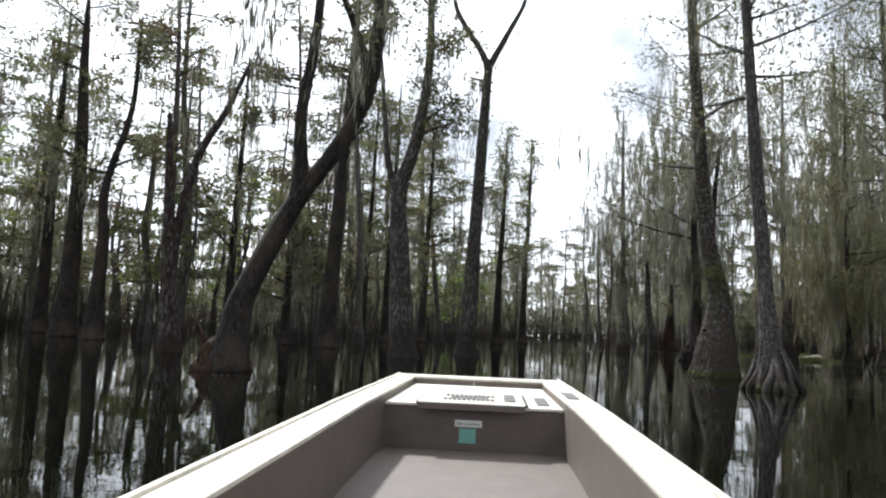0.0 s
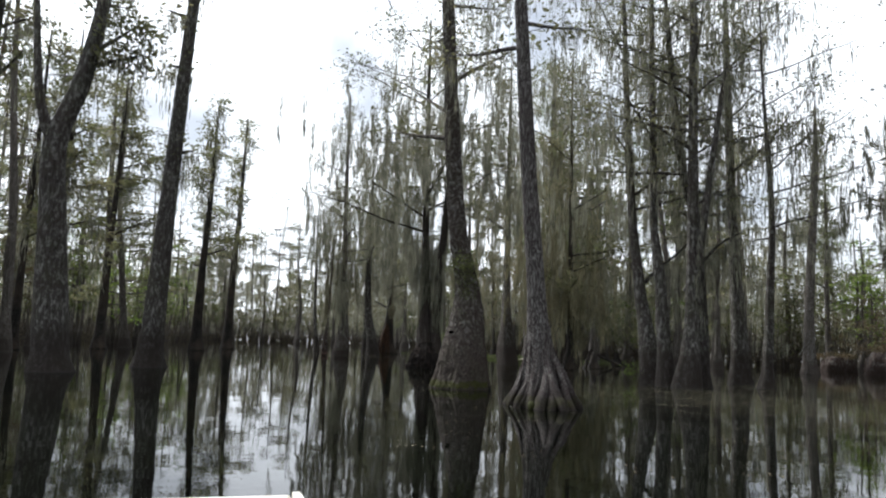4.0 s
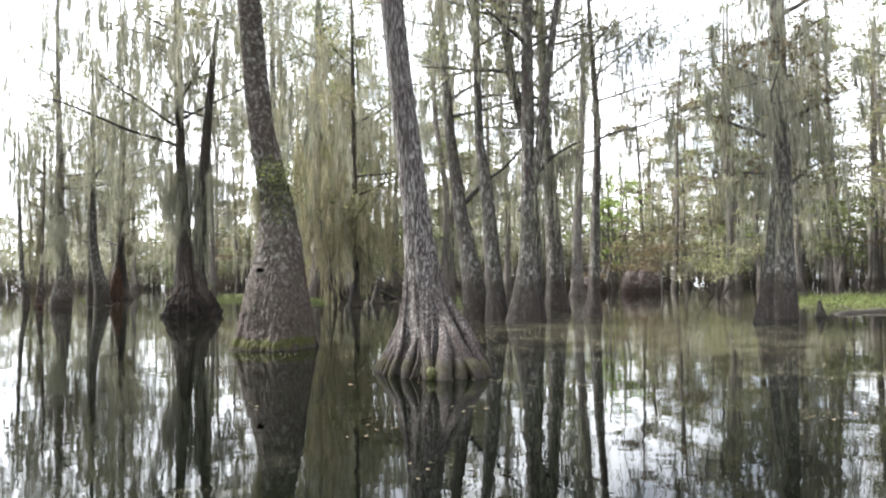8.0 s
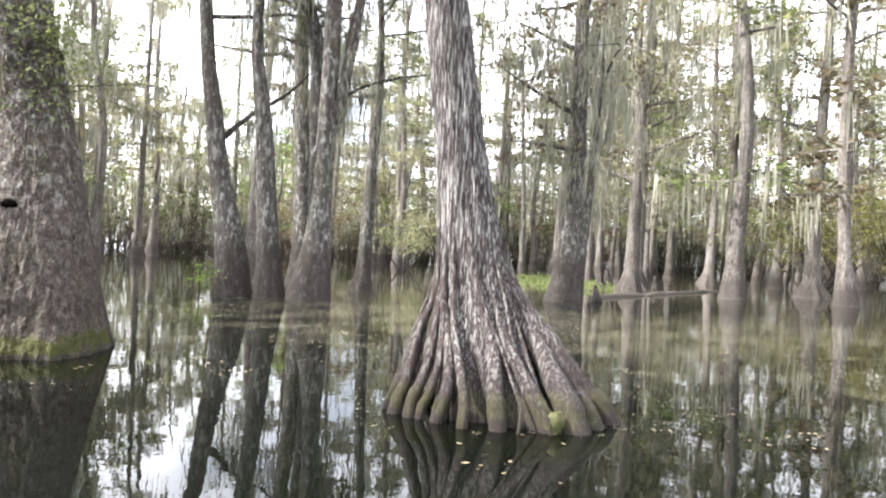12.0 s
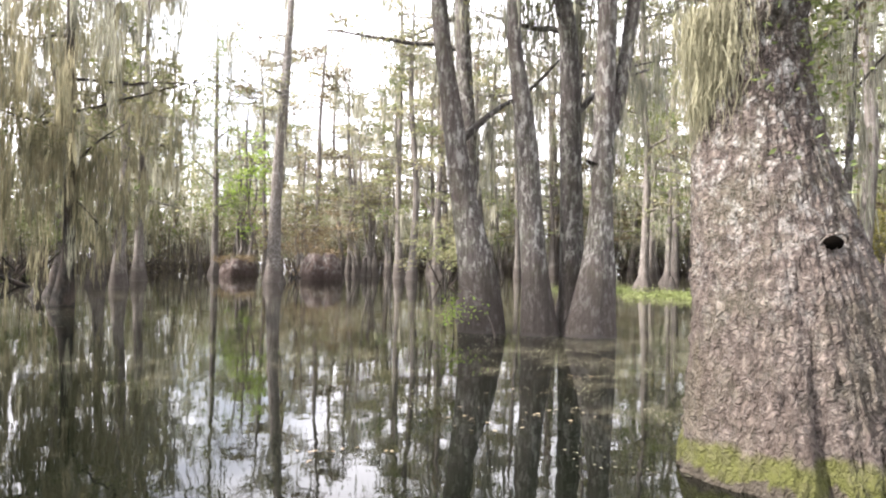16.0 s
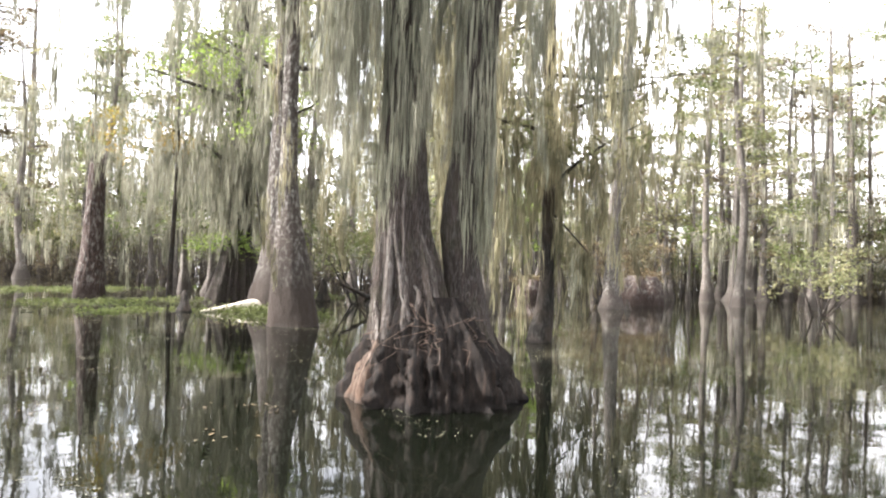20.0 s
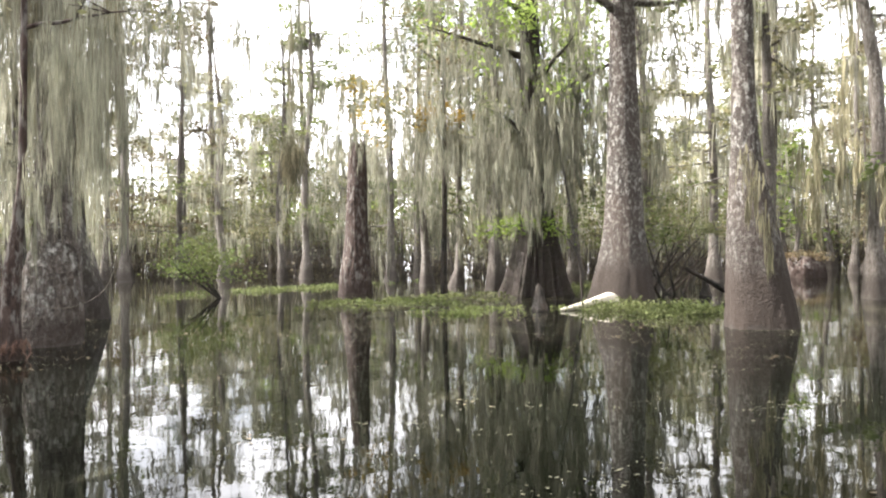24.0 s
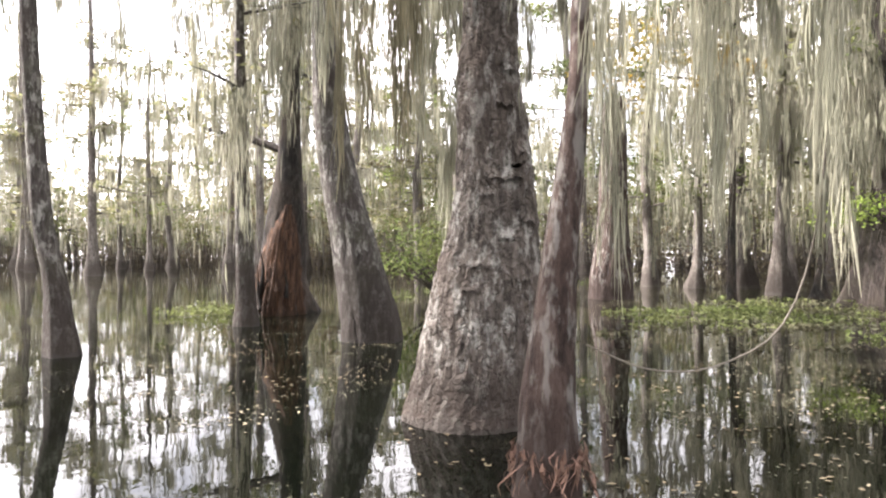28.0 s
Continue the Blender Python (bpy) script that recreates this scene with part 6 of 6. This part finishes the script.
FORMS = {
    # height, foot radius, stems, limbs a stem, lowest limb, limb length, rise, leaves, strips of moss, their length, label
    "tiered": ((15, 21), 0.4, 1, 26, 0.13, 3.9, (-0.05, 0.15), 2500, 340, (0.3, 1.6), "far cypress with level tiers of limbs and wisps of moss"),
    "curtain": ((12, 17), 0.38, 1, 20, 0.14, 2.3, (-0.2, 0.3), 1100, 800, (0.4, 1.8), "far cypress curtained in grey-green moss"),
    "stems": ((5, 9), 0.24, 4, 5, 0.28, 1.9, (-0.05, 0.2), 950, 110, (0.2, 0.9), "cluster of pale flared stems under low level foliage"),
    "bare": ((13, 19), 0.3, 1, 13, 0.35, 1.8, (0.1, 0.7), 220, 110, (0.2, 1.3), "half-bare grey trunk hung with tatters of moss"),
}
FOLIAGE = {"tiered": (LEAF_DULL, LEAF, LEAF_DULL, LEAF_RUST), "curtain": (LEAF_DULL, LEAF, LEAF_DULL, LEAF_DULL), "stems": (LEAF, LEAF_RUST, LEAF_DULL, LEAF_FRESH), "bare": (LEAF_DULL, LEAF_RUST, LEAF_DULL, LEAF)}


def far_tree(seed, kind, which):
    """A tree of the far wood: trunk, branches, needles, moss, each one mesh."""
    rng = np.random.default_rng(seed)
    hs, foot, n_stems, n_limbs, low, reach, rise, n_leaf, n_moss, mlen, label = FORMS[kind]
    root = tagged(empty("cypress_tree" if kind != "stems" else "swamp_tree", 0, -400), label, "tree", "far wood")
    trunks, branch, hang, tuft = [], [], [], []
    for s in range(n_stems):
        ox, oy = (rng.normal(0, 0.55), rng.normal(0, 0.55)) if n_stems > 1 else (0, 0)
        h, r = rng.uniform(*hs), foot * rng.uniform(0.75, 1.25)
        lx, ly = rng.normal(0, 0.04, 2) * h
        rows = [(0, ox, oy, r), (0.35, ox, oy, r * 0.68), (0.9, ox + lx * 0.06, oy + ly * 0.06, r * 0.5), (h * 0.3, ox + lx * 0.3 + rng.normal(0, 0.14), oy + ly * 0.3 + rng.normal(0, 0.14), r * 0.4), (h * 0.6, ox + lx * 0.6 + rng.normal(0, 0.22), oy + ly * 0.6 + rng.normal(0, 0.22), r * 0.3), (h, ox + lx, oy + ly, 0.03)]
        trunks.append(trunk_geo(rows, rng, 14 if n_stems == 1 else 7, 7, 0.5, 0.45, 0.05, 12, 0.2))
        for k in range(n_limbs):
            z = h * rng.uniform(low, 0.98)
            c, _ = trunk_at(rows, z)
            ln = reach * rng.uniform(0.45, 1.2) * (1.15 - 0.6 * z / h)
            p = limb_path(c, rng.uniform(0, 6.28), ln, ln * rng.uniform(*rise), rng, 5)
            branch.append(tube(p, np.linspace(0.05, 0.012, 5), 3))
            hang.append(along(p, 12, rng, 0.06))
            tuft.append(along(p, 6, rng, 0.12, 0.35))
            for _ in range(2):
                q = limb_path(p[rng.integers(1, 5)], rng.uniform(0, 6.28), ln * 0.45, ln * 0.05, rng, 3)
                branch.append(tube(q, np.linspace(0.02, 0.006, 3), 3))
                hang.append(along(q, 6, rng, 0.05))
                tuft.append(along(q, 4, rng, 0.1, 0.2))
    mpart("trunk", join(trunks), BARK_HAZED, root)
    mpart("branchwork", join(branch), BARK_HAZED, root)
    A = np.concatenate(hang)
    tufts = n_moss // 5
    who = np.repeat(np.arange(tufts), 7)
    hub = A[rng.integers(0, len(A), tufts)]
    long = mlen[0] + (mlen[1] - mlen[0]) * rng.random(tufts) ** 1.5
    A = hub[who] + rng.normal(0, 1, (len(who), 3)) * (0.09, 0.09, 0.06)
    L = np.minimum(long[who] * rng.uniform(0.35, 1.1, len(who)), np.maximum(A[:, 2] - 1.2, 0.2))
    mpart("moss", tatters(A, L, rng, 0.026, 2), MOSS_HAZED if which != 1 else MOSS, root, smooth=False)
    T, n_leaf = np.concatenate(tuft), int(n_leaf * 1.15)
    T = T[rng.permutation(len(T))[: len(T) // 2]]
    C = T[rng.integers(0, len(T), n_leaf)] + rng.normal(0, 0.25, (n_leaf, 3)) * (1.4, 1.4, 0.4)
    mpart("crown", leaves(C, 0.225, rng, 0.55, 0.5), FOLIAGE[kind][which], root, smooth=False)
    return root


KINDS = {k: [far_tree(500 + 10 * i + j, k, j) for j in range(4)] for i, k in enumerate(FORMS)}
used = set()
frng = np.random.default_rng(7)
placed, tries = [(ob.location.x, ob.location.y) for ob in bpy.data.objects if ob.parent is None and ob.type == "EMPTY" and ob.location.y > -100], 0
standing = len(placed)


def plant(kind, x, y):
    placed.append((x, y))
    src = KINDS[kind][frng.integers(0, 4)]
    m = pose(x, y, 0, 0, 0, frng.uniform(0, 360))
    if src.name not in used:
        used.add(src.name)
        src.matrix_basis = m
    else:
        ob = copy_thing(src, m)
        s = frng.uniform(0.85, 1.2)
        ob.scale = (s, s, s)


def free(x, y, gap):
    return not any((x - a) ** 2 + (y - b) ** 2 < gap * gap for a, b in placed)


# trees that stand out in the water across the channel
while len(placed) - standing < 62 and tries < 9000:
    tries += 1
    x, y = frng.uniform(25, 62), frng.uniform(-4, 44)
    if (y > 21 and x < 42 - 0.2 * (y - 21)) or not free(x, y, 2.4):
        continue
    u = frng.random()
    plant("curtain" if u < 0.2 else "stems" if u < 0.38 else "tiered" if u < 0.94 else "bare", x, y)
# trees that stand in the flooded wood on the shaded side of the channel
for _ in range(400):
    x, y = frng.uniform(-28, 0), frng.uniform(30, 84)
    if inside_open(x, y) and x < 0.28 * (y - 30) - 6 and free(x, y, 2.8) and len(placed) - standing < 106:
        plant("stems" if frng.random() < 0.4 else "tiered" if frng.random() < 0.5 else "bare" if frng.random() < 0.45 else "curtain", x, y)
for k, (x, y) in enumerate(((35.0, 76.0), (26.5, 92.8), (33.5, 97.0), (20.0, 96.0), (30.0, 84.0), (34.0, 64.0), (33.0, 57.5), (23.5, 78.0), (19.0, 84.0), (27.5, 70.5), (31.5, 90.0), (24.5, 87.0), (30.5, 77.0), (36.0, 91.0), (29.0, 99.0), (16.5, 101.0), (33.2, 69.5), (35.5, 82.5))):
    plant("curtain" if k % 3 else "tiered", x, y)
for x, y in ((27.4, 39.6), (24.6, 36.8), (30.8, 40.2), (25.6, 47.6), (28.6, 46.2), (31.6, 44.4), (35.2, 43.0), (28.0, 52.0), (29.0, 49.5)):
    plant("curtain", x, y)
tries = 0
while len(placed) - standing < 310 and tries < 90000:
    tries += 1
    x, y = frng.uniform(-70, 120), frng.uniform(-30, 160)
    if inside_open(x, y):
        continue
    d = edge_distance(x, y)
    if (y < 2 or x < -0.6 * y - 4) and (d > 12 or frng.random() < 0.75):
        continue
    if d > 45 or frng.random() > math.exp(-d / 15) or not free(x, y, 1.9 if d < 8 else 3.0):
        continue
    u = frng.random()
    if x > 14 and y > 42:
        plant("curtain" if u < 0.6 else "tiered" if u < 0.8 else "stems", x, y)
    elif x < 4:
        plant("tiered" if u < 0.45 else "bare" if u < 0.62 else "stems" if u < 0.85 else "curtain", x, y)
    else:
        plant("tiered" if u < 0.45 else "curtain" if u < 0.72 else "stems" if u < 0.9 else "bare", x, y)
for trees_of in KINDS.values():
    for src in trees_of:
        if src.name not in used:
            src.matrix_basis = pose(-60 + frng.uniform(-9, 9), 60 + frng.uniform(-9, 9), 0)

# the wood behind: uncountable stems and undergrowth that close the view at the water's edge
urng = np.random.default_rng(17)
spots = []
while len(spots) < 6000:
    x, y = urng.uniform(-70, 125), urng.uniform(-6, 165)
    if inside_open(x, y) or x < -0.9 * y - 12:
        continue
    d = edge_distance(x, y)
    if d < 1.0 or d > 48 or urng.random() > math.exp(-d / 22):
        continue
    spots.append((x, y))
S = np.array(spots)
bank = np.array([i for i, (x, y) in enumerate(spots) if edge_distance(x, y) < 7])
hs = urng.uniform(2.0, 6.5, len(S))
stems = []
for (x, y), h in zip(S[:1400], hs[:1400]):
    r = urng.uniform(0.03, 0.13)
    lx, ly = urng.normal(0, 0.09 * h, 2)
    stems.append(tube([(x, y, -0.1), (x + 0.05 * lx, y + 0.05 * ly, 0.5), (x + lx * 0.5 + urng.normal(0, 0.15), y + ly * 0.5 + urng.normal(0, 0.15), h * 0.5), (x + lx, y + ly, h)], [r * 2.6, r * 1.1, r * 0.75, 0.01], 5))
tagged(new("far_wood_stems", mesh_of("far_wood_stems", *join(stems), BARK_HAZED)), "countless thin grey-brown stems of the far wood", "woods", kind="stuff")
for nm, mat, share, zlo, zs, size, lab in (("far_bank_brush", LEAF_BRUSH, 52000, 0.02, 0.4, 0.17, "low brown brush along the waterline"), ("far_undergrowth", LEAF_BRUSH, 66000, 0.3, 1.3, 0.185, "brown undergrowth at the water's edge"), ("far_foliage", LEAF_DULL, 90000, 1.8, 3.4, 0.22, "dull green foliage of the far wood"), ("far_green_foliage", LEAF, 44000, 1.5, 3.0, 0.2, "green foliage of the far wood")):
    pick = urng.integers(0, len(S), share)
    if zlo < 1.9:
        # brush thickest along the bank itself
        pick = np.where(urng.random(share) < (0.65 if zlo < 1 else 0.4), bank[urng.integers(0, len(bank), share)], pick)
    thin = (S[pick][:, 0] < 2) & (urng.random(share) < 0.4) & (zlo > 1.6)
    pick = pick[~thin]
    C = np.column_stack([S[pick] + urng.normal(0, 0.75, (len(pick), 2)), zlo + np.abs(urng.normal(0, zs, len(pick)))])
    tagged(new(nm, mesh_of(nm, *leaves(C, size, urng, 0.4, 0.55), mat, False)), lab, "woods", kind="stuff")
n = 42000
who = np.repeat(np.arange(n // 7), 7)
pick = urng.integers(0, len(S), n // 7)
mA = np.column_stack([S[pick] + urng.normal(0, 0.5, (n // 7, 2)), 1.6 + 8.0 * urng.random(n // 7) ** 1.5])[who] + urng.normal(0, 1, (n, 3)) * (0.14, 0.14, 0.1)
tagged(new("far_moss", mesh_of("far_moss", *tatters(mA, np.minimum(0.5 + 1.8 * urng.random(n) ** 1.5, mA[:, 2] - 0.7), urng, 0.065, 2), MOSS_HAZED, False)), "grey moss hanging all through the far wood", "woods", kind="stuff")
# thin upright shoots along the bank
n = 17000
pick = bank[urng.integers(0, len(bank), n)]
h = 0.5 + 2.4 * urng.random(n) ** 1.5
V, Q = tatters(np.column_stack([S[pick] + urng.normal(0, 0.8, (n, 2)), h]), h + 0.05, urng, 0.024, 2)
tagged(new("far_shoots", mesh_of("far_shoots", V, Q, BARK_HAZED, False)), "thicket of thin brown shoots along the far bank", "woods", kind="stuff")

# rounded masses of foliage that close the wood behind the first trunks
deep = np.array([i for i, (x, y) in enumerate(spots) if x > 14 and edge_distance(x, y) < 9 and (y < 60 or i % 2 == 0 and y < 110)])
# the mossy clumps get a paler colour where haze would veil foliage
for nm, mat, clumps, each, ztop, lab in (("far_grey_thicket", LEAF_DULL, 620, 110, 8.0, "grey-green masses of foliage deep in the far wood"), ("far_moss_thicket", MOSS_HAZED, 560, 110, 8.5, "masses of moss-laden twigs deep in the far wood, paled for haze"), ("far_rust_thicket", LEAF_RUST, 320, 110, 4.5, "rust-brown masses of foliage deep in the far wood"), ("far_green_thicket", LEAF, 320, 110, 6.5, "green masses of foliage deep in the far wood")):
    at = S[deep[urng.integers(0, len(deep), clumps)]]
    hub = np.column_stack([at, 0.9 + (ztop - 0.9) * urng.random(clumps)])
    wide = urng.uniform(0.45, 0.95, clumps)
    who = np.repeat(np.arange(clumps), each)
    C = hub[who] + urng.normal(0, 1, (len(who), 3)) * wide[who][:, None] * (1.0, 1.0, 0.55)
    C[:, 2] = np.maximum(C[:, 2], 0.15)
    tagged(new(nm, mesh_of(nm, *leaves(C, 0.175, urng, 0.4, 0.55), mat, False)), lab, "woods", kind="stuff")

# the depth of the wood: foliage upon foliage far behind the first trunks, with a ragged top
back = []
while len(back) < 2600:
    x, y = urng.uniform(-95, 165), urng.uniform(-10, 190)
    if inside_open(x, y) or x < -0.9 * y - 10:
        continue
    if 12 < edge_distance(x, y) < 50:
        back.append((x, y, (4.0 + 6.5 * urng.random() ** 1.4) * (1.4 if x > 20 else 0.8) * (0.7 + 0.6 * noise.noise((x * 0.06, y * 0.06, 4.0)))))
B = np.array(back)
# haze over the deep wood is put into the pale moss colour
for nm, mat, n, size, lab in (("deep_wood_foliage", LEAF_DULL, 72000, 0.48, "grey-green depth of the wood, tree upon tree"), ("deep_wood_moss", MOSS_HAZED, 30000, 0.36, "mossy depth of the wood, paled for haze")):
    pick = urng.integers(0, len(B), n)
    C = np.column_stack([B[pick, :2] + urng.normal(0, 1.3, (n, 2)), 0.1 + B[pick, 2] * urng.random(n) ** 0.8])
    tagged(new(nm, mesh_of(nm, *leaves(C, size, urng, 0.35, 0.6), mat, False)), lab, "woods", kind="stuff")
